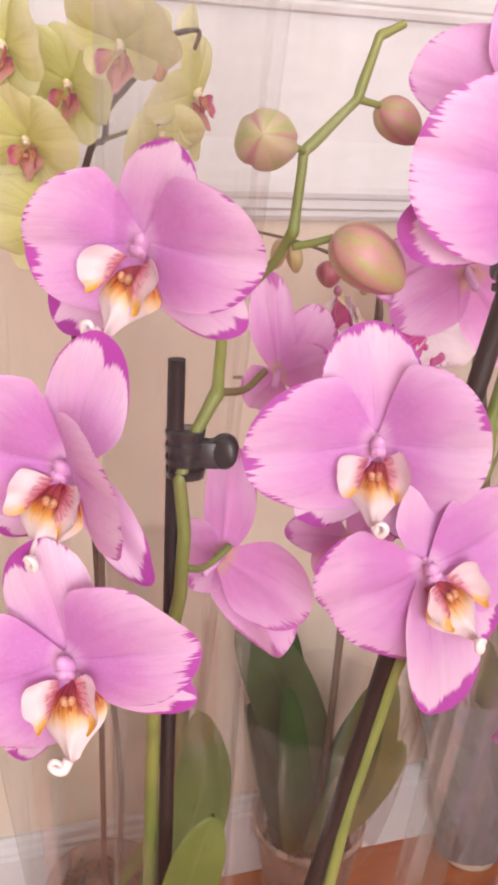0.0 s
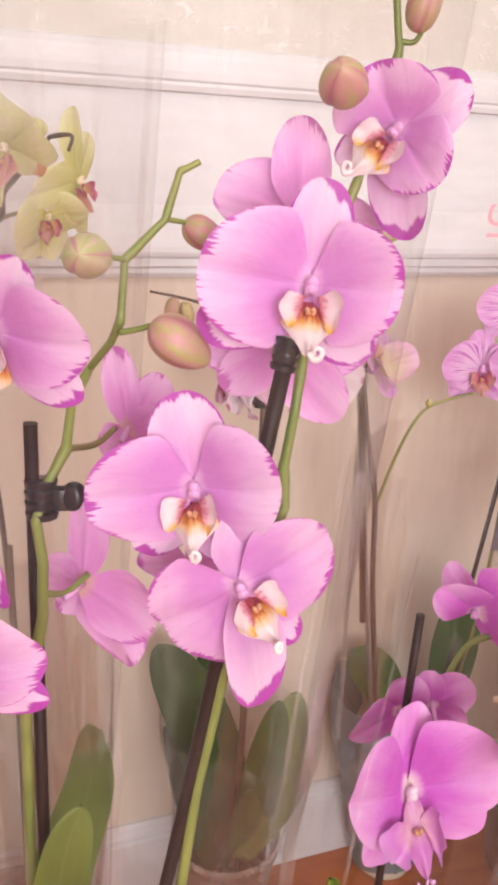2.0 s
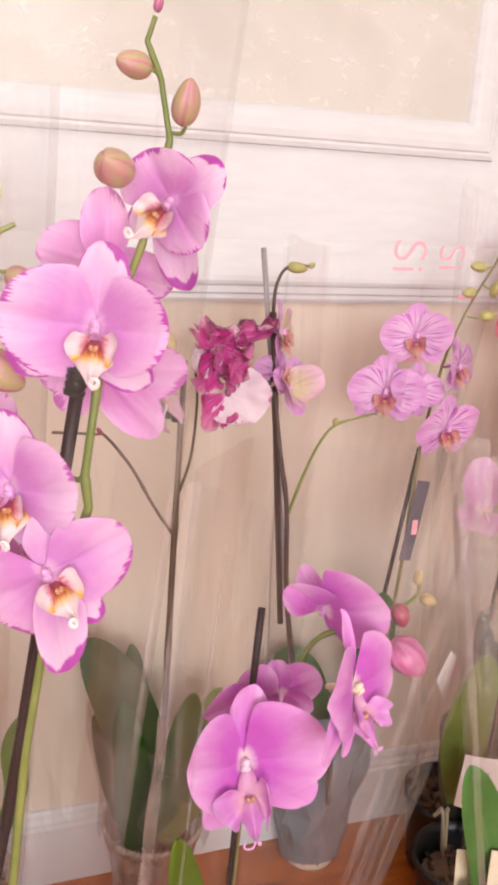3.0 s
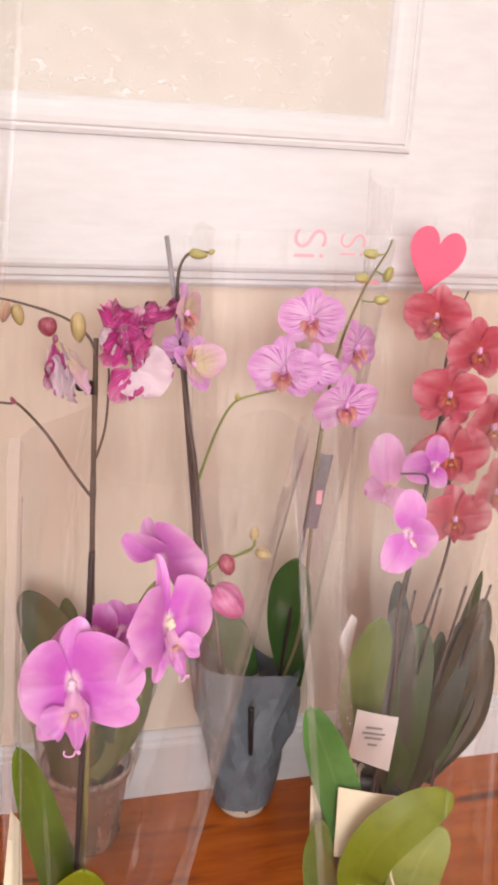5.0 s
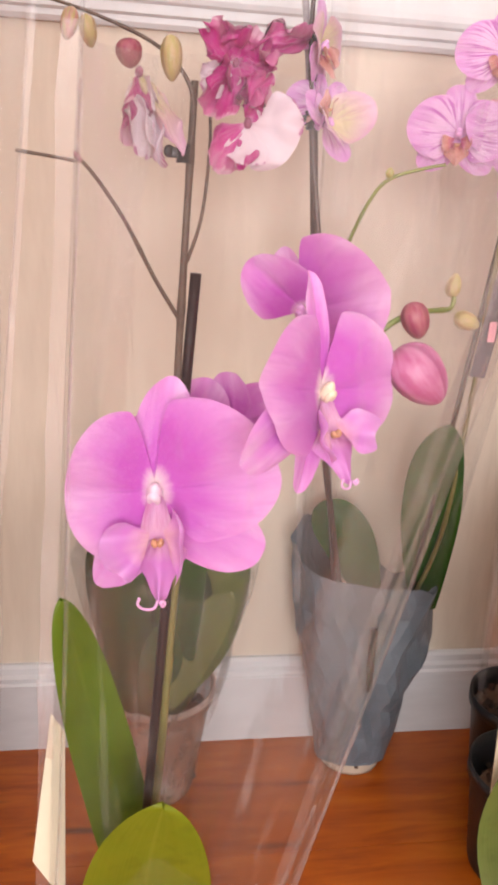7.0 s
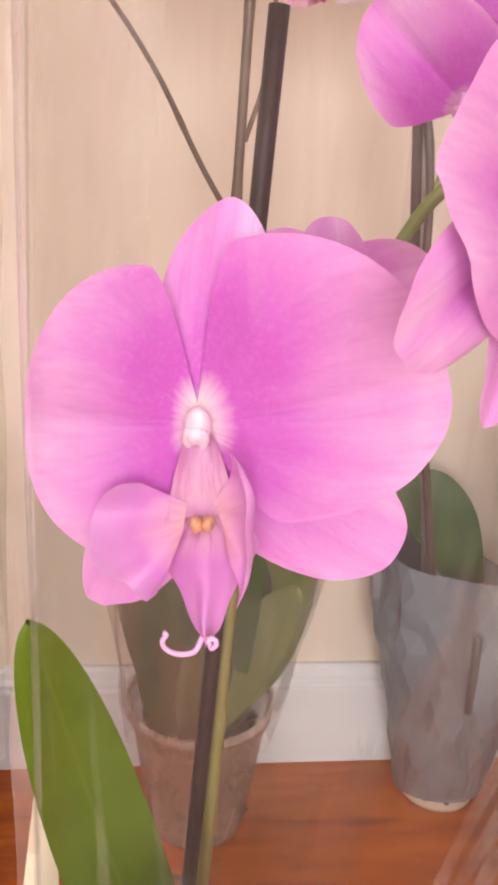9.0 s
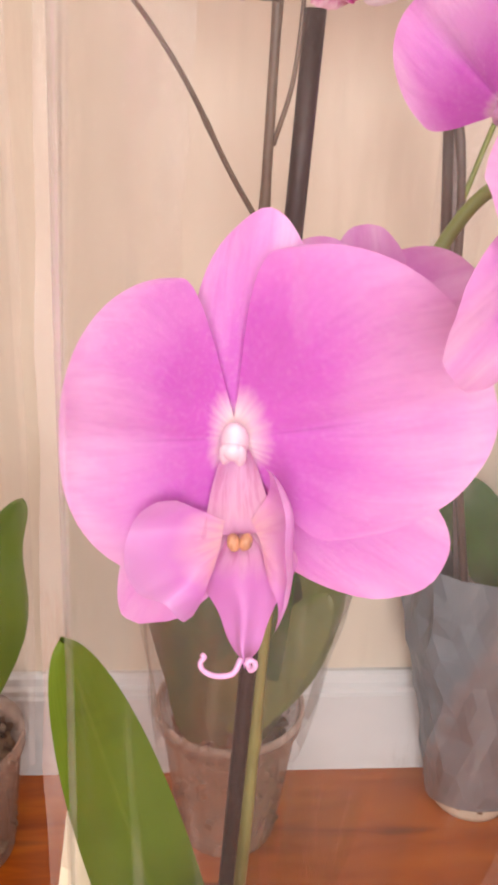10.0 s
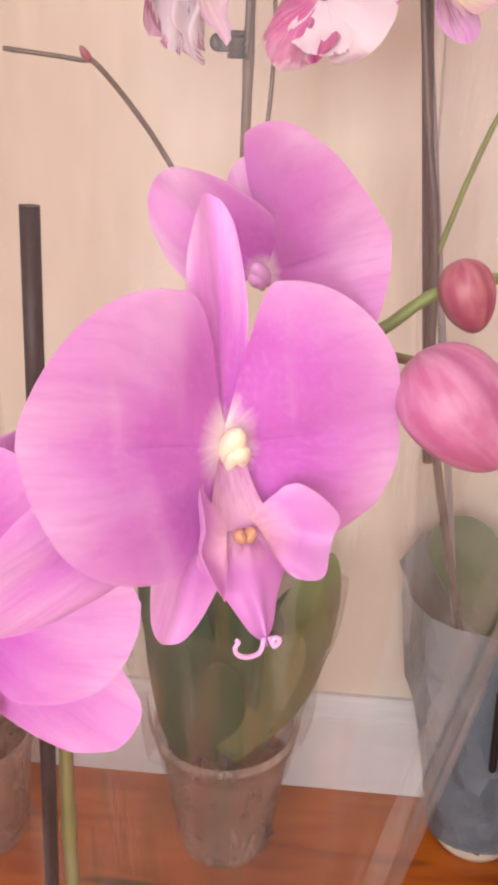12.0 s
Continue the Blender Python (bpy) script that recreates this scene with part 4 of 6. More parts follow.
def sleeve(parent, base, r0, top, r1, material=None, crumple=0.06, seed=0.0, cut=0.012, squash=1.0, seams=(0, 36), wide=1.0, folds=()):
    """A clear plastic wrap that widens from the pot to an open, uneven mouth, with a folded seam."""
    base, top = Vector(base) - parent_place(parent), Vector(top) - parent_place(parent)
    n, sides = 22, 72
    verts, faces = [], []
    for i in range(n + 1):
        f = i / n
        c = base.lerp(top, f)
        r = r0 + (r1 - r0) * (f ** 0.85)
        for k in range(sides):
            a = 2 * math.pi * k / sides
            w = 1 + crumple * noise.noise((math.cos(a) * 2.2 + seed, math.sin(a) * 2.2, f * 1.6)) + crumple * 0.5 * noise.noise((math.cos(a) * 8, math.sin(a) * 8 + seed, f * 2.0))
            z = cut * f ** 4 * noise.noise((math.cos(a) * 1.5, math.sin(a) * 1.5, seed * 3 + 0.7)) * 2
            verts.append((c.x + r * w * math.cos(a), c.y + r * w * math.sin(a) * squash, c.z + z))
    for i in range(n):
        for k in range(sides):
            q = (k + 1) % sides
            faces.append((i * sides + k, i * sides + q, (i + 1) * sides + q, (i + 1) * sides + k))
    ob = hang("sleeve", mesh_of("sleeve", verts, faces, material or FILM), parent, "clear plastic flower sleeve")
    # welded fins: flat doubled strips that stand out from either side and catch the light
    for q0, k0 in enumerate(seams):
        width = wide * (0.0065, 0.0080)[q0 % 2]
        sv = []
        for i in range(n + 1):
            p = Vector(verts[i * sides + k0])
            c = base.lerp(top, i / n)
            out = Vector((p.x - c.x, p.y - c.y, 0)).normalized()
            sag = Vector((0, 0.0022 * noise.noise((i * 0.35, seed, q0)), 0))
            sv += [p, p + out * width * (0.85 + 0.3 * noise.noise((i * 0.5, seed + 4, q0))) + sag]
        hang("seam", mesh_of("seam", sv, [(2 * i, 2 * i + 1, 2 * i + 3, 2 * i + 2) for i in range(n)], FILM_EDGE), ob)
    # long creases: narrow doubled ridges in the film, hazy to stand in for bright streaks of grazing light, (place
    # round the sleeve, from, to, half width)
    for q0, (k0, f0, f1, half) in enumerate(folds):
        sv = []
        for i in range(n + 1):
            f = f0 + (f1 - f0) * i / n
            j, g = min(n - 1, int(f * n)), f * n - min(n - 1, int(f * n))
            p = Vector(verts[j * sides + k0]).lerp(Vector(verts[(j + 1) * sides + k0]), g)
            c = base.lerp(top, f)
            out = Vector((p.x - c.x, p.y - c.y, 0)).normalized()
            along = Vector((-out.y, out.x, 0)) * half * math.sin(math.pi * (0.04 + 0.92 * i / n)) ** 0.5
            p = p + along * 2.0 * noise.noise((f * 5.0, seed, q0 * 3.1))
            sv += [p - along + out * 0.0006, p + out * 0.0024, p + along + out * 0.0006]
        faces = [t for i in range(n) for t in ((3 * i, 3 * i + 1, 3 * i + 4, 3 * i + 3), (3 * i + 1, 3 * i + 2, 3 * i + 5, 3 * i + 4))]
        hang("crease", mesh_of("crease", sv, faces, FILM_EDGE), ob)
    return ob


def stake(parent, a, b, r=0.0027, material=None, name="stake"):
    return stem(parent, name, [a, b], r, r, material or STAKE, sides=14, steps=3)


def card(parent, corners, material, name="label_card", thick=0.0008, label=""):
    """A small stiff card with a slight bow, through four corners."""
    p = [Vector(c) - parent_place(parent) for c in corners]
    nrm = (p[1] - p[0]).cross(p[3] - p[0]).normalized()
    verts, faces = [], []
    n = 6
    for layer in (0, 1):
        for i in range(n + 1):
            for j in range(n + 1):
                u, v = i / n, j / n
                q = p[0].lerp(p[1], u).lerp(p[3].lerp(p[2], u), v)
                verts.append(q + nrm * ((0.02 * (p[1] - p[0]).length * math.sin(u * math.pi)) + layer * thick))
    m = (n + 1) ** 2
    for layer in (0, 1):
        for i in range(n):
            for j in range(n):
                a = layer * m + i * (n + 1) + j
                faces.append((a, a + n + 1, a + n + 2, a + 1) if layer else (a, a + 1, a + n + 2, a + n + 1))
    for i in range(n):
        for a, b in ((i, i + 1), (n * (n + 1) + i + 1, n * (n + 1) + i), ((i + 1) * (n + 1), i * (n + 1)), (i * (n + 1) + n, (i + 1) * (n + 1) + n)):
            faces.append((b, a, m + a, m + b))
    return hang(name, mesh_of(name, verts, faces, material, smooth=False), parent, label)


# ------------------------------------------------------------ room
WY = 1.0          # face of the wall behind the plants
X0, X1, Y0, ZC = -2.6, 2.4, -3.0, 2.6


def room_box(name, x0, x1, y0, y1, z0, z1, material, label, category, parent=None, bevel=0.0):
    ob = part(name, box(bmesh.new(), x0, x1, y0, y1, z0, z1, bevel), material, parent, "")
    return tagged(ob, label, category, kind="structure")


room_box("floor", X0, X1, Y0, WY + 0.1, -0.12, -0.012, POT_DARK, "red-brown wooden plank floor", "floor")
room_box("wall_north", X0, X1, WY, WY + 0.12, 0.0, ZC, WALL, "beige brushed lower wall with white moulded panelling", "wall")
# side walls and ceiling are unseen, added to close the room and bounce light
room_box("wall_west", X0 - 0.1, X0, Y0, WY + 0.12, 0, ZC, ROOM, "unseen plain cream wall, added to close the room", "wall")
room_box("wall_east", X1, X1 + 0.1, Y0, WY + 0.12, 0, ZC, ROOM, "unseen plain cream wall, added to close the room", "wall")
room_box("ceiling", X0, X1, Y0, WY + 0.12, ZC, ZC + 0.1, CEILING, "unseen plain white ceiling, added to close the room", "ceiling")
# unseen wall and window behind the camera, added to hold the main light
south = bmesh.new()
for a in ((X0, -1.5, 0, ZC), (1.3, X1, 0, ZC), (-1.5, 1.3, 0, 0.1), (-1.5, 1.3, 2.25, ZC)):
    box(south, a[0], a[1], Y0 - 0.1, Y0, a[2], a[3])
tagged(part("wall_south", south, ROOM, None), "unseen plain cream wall, added with an opening for the window light", "wall", kind="structure")
window = tagged(part("added_window", box(bmesh.new(), -1.5, 1.3, Y0 - 0.06, Y0 - 0.055, 0.1, 2.25), GLASS, None), "unseen tall clear window pane, added for the light behind the camera", "window", kind="structure")
window.visible_shadow = False
# unseen ceiling lamp, added as a body for the overhead light
added_lamp = thing("added_ceiling_lamp", (0.3, -0.6, 2.52), "unseen square ceiling lamp, added for soft light, with a glowing diffuser", "lamp")
part("frame", box(bmesh.new(), -0.6, 0.6, -0.6, 0.6, 0.02, 0.08, 0.01), CEILING, added_lamp)
part("diffuser", box(bmesh.new(), -0.57, 0.57, -0.57, 0.57, 0.0, 0.019, 0.006), ADDED_LAMP_GLASS, added_lamp)


def moulding(name, profile, x0, x1, parent=None, label="", category="trim", material=None):
    """A straight run of moulding along the wall; profile is a line of (out from the wall, height)."""
    verts = [(x, WY - o, z) for x in (x0, x1) for o, z in profile]
    n = len(profile)
    faces = [(i, i + 1, n + i + 1, n + i) for i in range(n - 1)] + [tuple(range(n)), tuple(reversed(range(n, 2 * n)))]
    ob = new(name, mesh_of(name, verts, faces, material or WHITE, smooth=False))
    return tagged(ob, label, category, kind="structure")


def ogee(z0, z1, depth, steps):
    """Profile from bottom to top out of (share of depth, share of height) pairs."""
    return [(0.0, z0)] + [(depth * o, z0 + (z1 - z0) * h) for o, h in steps] + [(0.0, z1)]


SKIRT = ogee(0.0, 0.108, 0.016, [(1, 0.0), (1, 0.80), (0.8, 0.82), (0.8, 0.87), (0.55, 0.90), (0.5, 0.97), (0.3, 1.0)])
moulding("baseboard", SKIRT, X0, X1, label="white painted baseboard with a moulded top", category="baseboard")
RAIL = ogee(0.772, 0.842, 0.017, [(0.34, 0.0), (0.50, 0.06), (0.50, 0.13), (0.70, 0.16), (0.74, 0.27), (0.90, 0.30), (1.0, 0.36), (1.0, 0.44), (0.86, 0.58), (0.55, 0.80), (0.18, 1.0)])
moulding("dado_rail", RAIL, X0, X1, label="white painted moulded dado rail", category="rail")
room_box("upper_wall", X0, X1, WY - 0.003, WY, 0.842, ZC, WHITE, "white painted upper wall", "wall")

# the framed wallpaper panel above the rail
PX0, PX1, PZ0, PZ1 = -1.1, 0.645, 0.945, 2.2
FR = [(0.0, 0.0), (0.006, 0.001), (0.008, 0.006), (0.008, 0.009), (0.010, 0.011), (0.011, 0.018), (0.011, 0.028), (0.010, 0.034), (0.006, 0.040), (0.002, 0.043), (0.0, 0.044)]


def panel_frame():
    """Mitred moulding round the panel, each side a mesh of its own."""
    base = thing("wall_panel", (0, WY - 0.003, 0), "white moulded frame round cream embossed wallpaper", "panel", kind="structure")
    corners = [(PX0, PZ0, 1, 1), (PX1, PZ0, -1, 1), (PX1, PZ1, -1, -1), (PX0, PZ1, 1, -1)]
    for i in range(4):
        ends = (corners[i], corners[(i + 1) % 4])
        verts = [(x + sx * d, -o, z + sz * d) for x, z, sx, sz in ends for o, d in FR]
        n = len(FR)
        faces = [(k, k + 1, n + k + 1, n + k) for k in range(n - 1)]
        hang("frame_side", mesh_of("frame_side", verts, faces, WHITE, smooth=False), base)
    part("wallpaper", box(bmesh.new(), PX0 + 0.03, PX1 - 0.03, -0.003, -0.0005, PZ0 + 0.03, PZ1 - 0.03), DAMASK, base, "cream embossed wallpaper")
    return base


panel_frame()


# ------------------------------------------------------------ prints on the sleeves and cards
def heart(parent, at, size, tilt):
    """A thin printed heart."""
    pts = []
    for i in range(48):
        a = 2 * math.pi * i / 48
        pts.append((16 * math.sin(a) ** 3 / 32 * size, 0, (13 * math.cos(a) - 5 * math.cos(2 * a) - 2 * math.cos(3 * a) - math.cos(4 * a)) / 26 * size))
    verts = [(x, -0.0004, z) for x, _, z in pts] + [(x, 0.0004, z) for x, _, z in pts]
    faces = [tuple(range(48)), tuple(reversed(range(48, 96)))] + [(i, 48 + i, 48 + (i + 1) % 48, (i + 1) % 48) for i in range(48)]
    ob = hang("printed_heart", mesh_of("printed_heart", verts, faces, INK_RED, smooth=False), parent, "printed red heart")
    ob.location = Vector(at) - parent_place(parent)
    ob.rotation_euler = (0, radians(tilt), 0)
    return ob


def letters(parent, text, at, size):
    """Printed letters seen from behind, running down the film."""
    cu = bpy.data.curves.new("letters", "FONT")
    cu.body, cu.size, cu.extrude, cu.offset = text, size, 0.0003, -0.0007
    tmp = bpy.data.objects.new("letters", cu)
    me = bpy.data.meshes.new_from_object(tmp)
    bpy.data.objects.remove(tmp)
    me.materials.clear()
    me.materials.append(INK_PINK)
    ob = hang("printed_letters", me, parent, "faint pink printed letters")
    # letter tops point right, mirrored
    ob.matrix_local = Matrix.Translation(Vector(at) - parent_place(parent)) @ Matrix(((0, 1, 0, -0.02), (0, 0, -1, 0), (-1, 0, 0, 0.02), (0, 0, 0, 1))) @ Matrix.Translation((0, -0.02, 0))
    return ob


def bar(parent, at, w, h, material=None, d=0.0004):
    ob = part("print_bar", box(bmesh.new(), -w / 2, w / 2, -d, d, -h / 2, h / 2), material or INK_PINK, parent)
    ob.location = Vector(at) - parent_place(parent)
    return ob


# ------------------------------------------------------------ orchid with clipped stake, pink with magenta rims
def orchid_front():
    g = "pink orchids with magenta rims"
    o = thing("potted_orchid", (-0.045, 0.505, 0.000), "pink moth orchid with magenta rims and a clipped black stake", "orchid", g)
    pot(o, o.location, 0.049, 0.040, 0.110, POT_CLEAR, seed=3)
    stake(o, (-0.012, 0.508, 0.766), (-0.020, 0.532, 0.050), 0.0030)
    clip(o, (-0.009, 0.507, 0.733), (0, 0.05, 1), 0.0125, -20)
    stem(o, "flower_spike", stiff([(-0.036, 0.518, 0.095), (-0.026, 0.522, 0.300), (-0.022, 0.520, 0.408), (-0.021, 0.515, 0.554), (-0.020, 0.510, 0.626), (-0.011, 0.505, 0.679), (-0.010, 0.503, 0.705), (-0.012, 0.502, 0.725), (-0.006, 0.505, 0.741), (0.002, 0.508, 0.754), (0.007, 0.522, 0.771), (0.017, 0.535, 0.782), (0.023, 0.515, 0.797), (0.025, 0.504, 0.808), (0.027, 0.503, 0.832), (0.043, 0.502, 0.848), (0.049, 0.502, 0.866), (0.057, 0.502, 0.870)]), 0.0031, 0.0012, STEM, (0.52, 0.62, 0.76, 0.84, 0.90, 0.95), steps=4)
    bloom(o, (-0.023, 0.505, 0.804), -28, -8, 15, 0.084, [("dorsal", 2, 0.0311, 0.0123, 0.0124, -6), ("petal", -108, 0.0375, 0.021, 0.0232, 6), ("petal", 79, 0.0404, 0.0218, 0.0185, 6), ("lateral", -146, 0.0447, 0.0131, 0.0125, -5), ("lateral", 115, 0.0415, 0.0094, 0.0134, -5)], PINK, sepals=PINK_SEPAL, lip_size=1.12, lip_yaw=-10, label="pink flower with magenta-streaked rims")
    bloom(o, (-0.049, 0.498, 0.735), -36, -5, 15, 0.088, [("dorsal", 2, 0.0466, 0.0133, 0.0148, -6), ("petal", -95, 0.044, 0.0239, 0.0282, 6), ("petal", 62, 0.046, 0.0206, 0.0265, 32), ("lateral", -146, 0.044, 0.0126, 0.0126, -3), ("lateral", 121, 0.0472, 0.0117, 0.0095, 8)], PINK, sepals=PINK_SEPAL, lip_size=1.1, lip_yaw=0)
    bloom(o, (-0.052, 0.485, 0.671), -26, 2, -12, 0.092, [("dorsal", -2, 0.0434, 0.0177, 0.0148, -4), ("petal", -99, 0.0477, 0.0262, 0.0235, 6), ("petal", 81, 0.0496, 0.0257, 0.0177, 6), ("lateral", -138, 0.05, 0.0108, 0.0108, -4), ("lateral", 112, 0.044, 0.0084, 0.0126, -4)], PINK, sepals=PINK_SEPAL, lip_size=1.05, lip_yaw=2)
    bloom(o, (0.010, 0.525, 0.682), 140, -10, 0, 0.07, [("dorsal", 4, 0.045, 0.0125, 0.0100, 0), ("petal", -142, 0.0450, 0.0163, 0.0169, 0), ("petal", 140, 0.0225, 0.0085, 0.0091, 0), ("lateral", -116, 0.0400, 0.0160, 0.0186, 0), ("lateral", 82, 0.0240, 0.0110, 0.0110, 0)], BACK, sepals=BACK, with_lip=False)
    bloom(o, (0.036, 0.544, 0.750), 155, 0, 0, 0.06, [("dorsal", 9, 0.04, 0.0084, 0.0094, 0), ("petal", -27, 0.03, 0.0165, 0.008, 0), ("petal", 142, 0.0187, 0.0101, 0.0087, -8), ("lateral", -73, 0.0218, 0.0119, 0.0095, -5)], BACK, sepals=BACK, with_lip=False)
    stem(o, "flower_stalk", [(0.002, 0.508, 0.754), (0.018, 0.530, 0.748), (0.029, 0.540, 0.752)], 0.0016, 0.0013, STEM_OLIVE)
    stem(o, "flower_stalk", [(-0.009, 0.504, 0.690), (0.001, 0.515, 0.684), (0.012, 0.522, 0.688)], 0.0016, 0.0013, STEM)
    stem(o, "bud_stalk", [(0.027, 0.503, 0.832), (0.023, 0.498, 0.833), (0.016, 0.492, 0.834)], 0.0012, 0.001, STEM)
    stem(o, "bud_stalk", [(0.025, 0.504, 0.803), (0.032, 0.500, 0.805), (0.040, 0.496, 0.808)], 0.0014, 0.0012, STEM)
    stem(o, "bud_stalk", [(0.043, 0.502, 0.848), (0.050, 0.504, 0.847), (0.056, 0.506, 0.846)], 0.0012, 0.001, STEM)
    bud(o, (0.009, 0.486, 0.835), (-0.35, -0.9, 0.1), 0.024, 0.0205, BUD_OLIVE)
    bud(o, (0.047, 0.492, 0.800), (0.75, -0.1, -0.55), 0.029, 0.0235, BUD_BRONZE)
    bud(o, (0.060, 0.506, 0.842), (0.75, 0.1, -0.5), 0.019, 0.016, BUD_BRONZE)
    sleeve(o, (-0.014, 0.575, 0.150), 0.030, (-0.016, 0.560, 0.660), 0.046, FILM_PINK, 0.06, 3.0)
    leaf(o, [(-0.036, 0.520, 0.100), (-0.020, 0.528, 0.300), (-0.010, 0.535, 0.448), (-0.003, 0.550, 0.493), (0.018, 0.580, 0.524), (0.024, 0.620, 0.535)], 0.034, LEAF_OLIVE, (-0.3, -1, 0.3))
    leaf(o, [(-0.040, 0.515, 0.100), (-0.030, 0.515, 0.300), (-0.017, 0.516, 0.463), (-0.008, 0.500, 0.547), (0.002, 0.500, 0.580)], 0.03, LEAF_OLIVE, (0.2, -1, 0.6))
    return o


orchid_front()


# ------------------------------------------------------------ the taller pink orchid on a leaning stake
def orchid_tall():
    g = "pink orchids with magenta rims"
    o = thing("potted_orchid", (0.026, 0.578, 0.000), "tall pink moth orchid with magenta rims on a leaning stake", "orchid", g)
    pot(o, o.location, 0.049, 0.040, 0.110, POT_CLEAR, seed=4)
    stem(o, "stake", [(0.083, 0.465, 0.803), (0.0477, 0.4883, 0.567), (0.030, 0.500, 0.449), (0.010, 0.535, 0.200), (0.008, 0.555, 0.050)], 0.0034, 0.0034, STAKE, sides=14, steps=5)
    clip(o, (0.081, 0.463, 0.800), (0.2, 0.0, 1), 0.0095, 75)
    stem(o, "flower_spike", stiff([(0.020, 0.565, 0.095), (0.030, 0.525, 0.280), (0.041, 0.495, 0.450), (0.054, 0.485, 0.585), (0.064, 0.478, 0.652), (0.078, 0.476, 0.700), (0.088, 0.474, 0.732), (0.086, 0.472, 0.750), (0.089, 0.470, 0.775), (0.092, 0.472, 0.794), (0.104, 0.482, 0.833), (0.115, 0.480, 0.864), (0.122, 0.478, 0.889), (0.126, 0.474, 0.912), (0.121, 0.472, 0.937), (0.114, 0.470, 0.952), (0.117, 0.468, 0.962)]), 0.0031, 0.0011, STEM, (0.3, 0.42, 0.55, 0.68, 0.8, 0.9), steps=4)
    bloom(o, (0.091, 0.466, 0.826), -16, 0, 6, 0.08, [("dorsal", 1, 0.0395, 0.0132, 0.0136, -5), ("petal", -88, 0.045, 0.0262, 0.0266, 6), ("petal", 86, 0.0353, 0.0242, 0.0229, 6), ("lateral", -119, 0.0465, 0.0151, 0.0121, -5), ("lateral", 131, 0.0379, 0.0083, 0.0157, -5)], PINK, sepals=PINK_SEPAL, lip_size=1.08, lip_yaw=4, label="pink flower with magenta-streaked rims")
    bloom(o, (0.0507, 0.4820, 0.7416), -20, 0, -4, 0.08, [("dorsal", -5, 0.0406, 0.0167, 0.0165, -6), ("petal", -92, 0.0448, 0.0214, 0.0245, 6), ("petal", 90, 0.0364, 0.0274, 0.0252, 6), ("lateral", -139, 0.0394, 0.0128, 0.0094, -6), ("lateral", 142, 0.0464, 0.0140, 0.0180, -6)], PINK, sepals=PINK_SEPAL, lip_size=1.08, lip_yaw=-8)
    bloom(o, (0.066, 0.466, 0.702), -8, 0, -22, 0.080, [("dorsal", 30, 0.0330, 0.0140, 0.0140, -14), ("petal", -104, 0.0405, 0.0330, 0.0260, -22), ("petal", 91, 0.0449, 0.0202, 0.025, -18), ("lateral", -163, 0.0559, 0.0177, 0.009, 4), ("lateral", 157, 0.0402, 0.009, 0.0125, -6)], PINK, sepals=PINK_SEPAL, lip_size=1.1, lip_yaw=24)
    bloom(o, (0.128, 0.474, 0.884), -40, -5, 40, 0.072, [("dorsal", 14, 0.0312, 0.0111, 0.0135, -5), ("petal", -60, 0.0261, 0.0222, 0.0195, 12), ("petal", 99, 0.0271, 0.0163, 0.0161, 6), ("lateral", -157, 0.0269, 0.009, 0.009, -3), ("lateral", 130, 0.0425, 0.0095, 0.0142, -4)], PINK, sepals=PINK_SEPAL, lip_size=1.05, lip_yaw=-4)
    bloom(o, (0.100, 0.500, 0.850), 160, 0, 0, 0.072, [("dorsal", 2, 0.0396, 0.0128, 0.0121, 0), ("petal", 76, 0.0376, 0.0192, 0.0134, 0), ("petal", -98, 0.0359, 0.0157, 0.0125, 0)], BACK, sepals=BACK, with_lip=False)
    bloom(o, (0.1025, 0.5240, 0.7907), 160, 0, 0, 0.072, [("lateral", 129, 0.033, 0.0125, 0.0135, 0), ("lateral", -138, 0.0463, 0.0150, 0.0150, 0), ("petal", 92, 0.0375, 0.0148, 0.0162, 0), ("petal", -86, 0.0470, 0.0190, 0.0170, 0)], BACK, sepals=BACK, with_lip=False)
    bloom(o, (0.057, 0.510, 0.692), 150, 0, 0, 0.06, [("lateral", 167, 0.0251, 0.0124, 0.0088, 0), ("petal", 96, 0.0271, 0.0097, 0.0091, 0), ("dorsal", -45, 0.0217, 0.0108, 0.0103, 0)], BACK, sepals=BACK, with_lip=False)
    stem(o, "flower_stalk", [(0.085, 0.472, 0.749), (0.082, 0.475, 0.747), (0.075, 0.480, 0.750)], 0.0016, 0.0014, STEM)
    bud(o, (0.098, 0.462, 0.898), (-0.45, -0.8, 0.3), 0.023, 0.020, BUD_BRONZE)
    bud(o, (0.108, 0.470, 0.942), (-0.8, -0.4, 0.1), 0.018, 0.0145, BUD_BRONZE)
    bud(o, (0.132, 0.468, 0.928), (0.1, -0.3, 0.9), 0.0215, 0.0145, BUD_BRONZE)
    bud(o, (0.118, 0.466, 0.967), (0.15, -0.2, 0.9), 0.008, 0.005, BUD_PINK)
    stem(o, "bud_stalk", [(0.125, 0.474, 0.915), (0.131, 0.472, 0.915), (0.133, 0.469, 0.920)], 0.0011, 0.0009, STEM)
    stem(o, "bud_stalk", [(0.119, 0.472, 0.940), (0.116, 0.471, 0.941), (0.113, 0.470, 0.942)], 0.0011, 0.0009, STEM)
    sleeve(o, (0.026, 0.570, 0.060), 0.050, (0.070, 0.515, 1.010), 0.104, FILM, 0.05, 2.0, seams=(1,), wide=0.6)
    return o


orchid_tall()


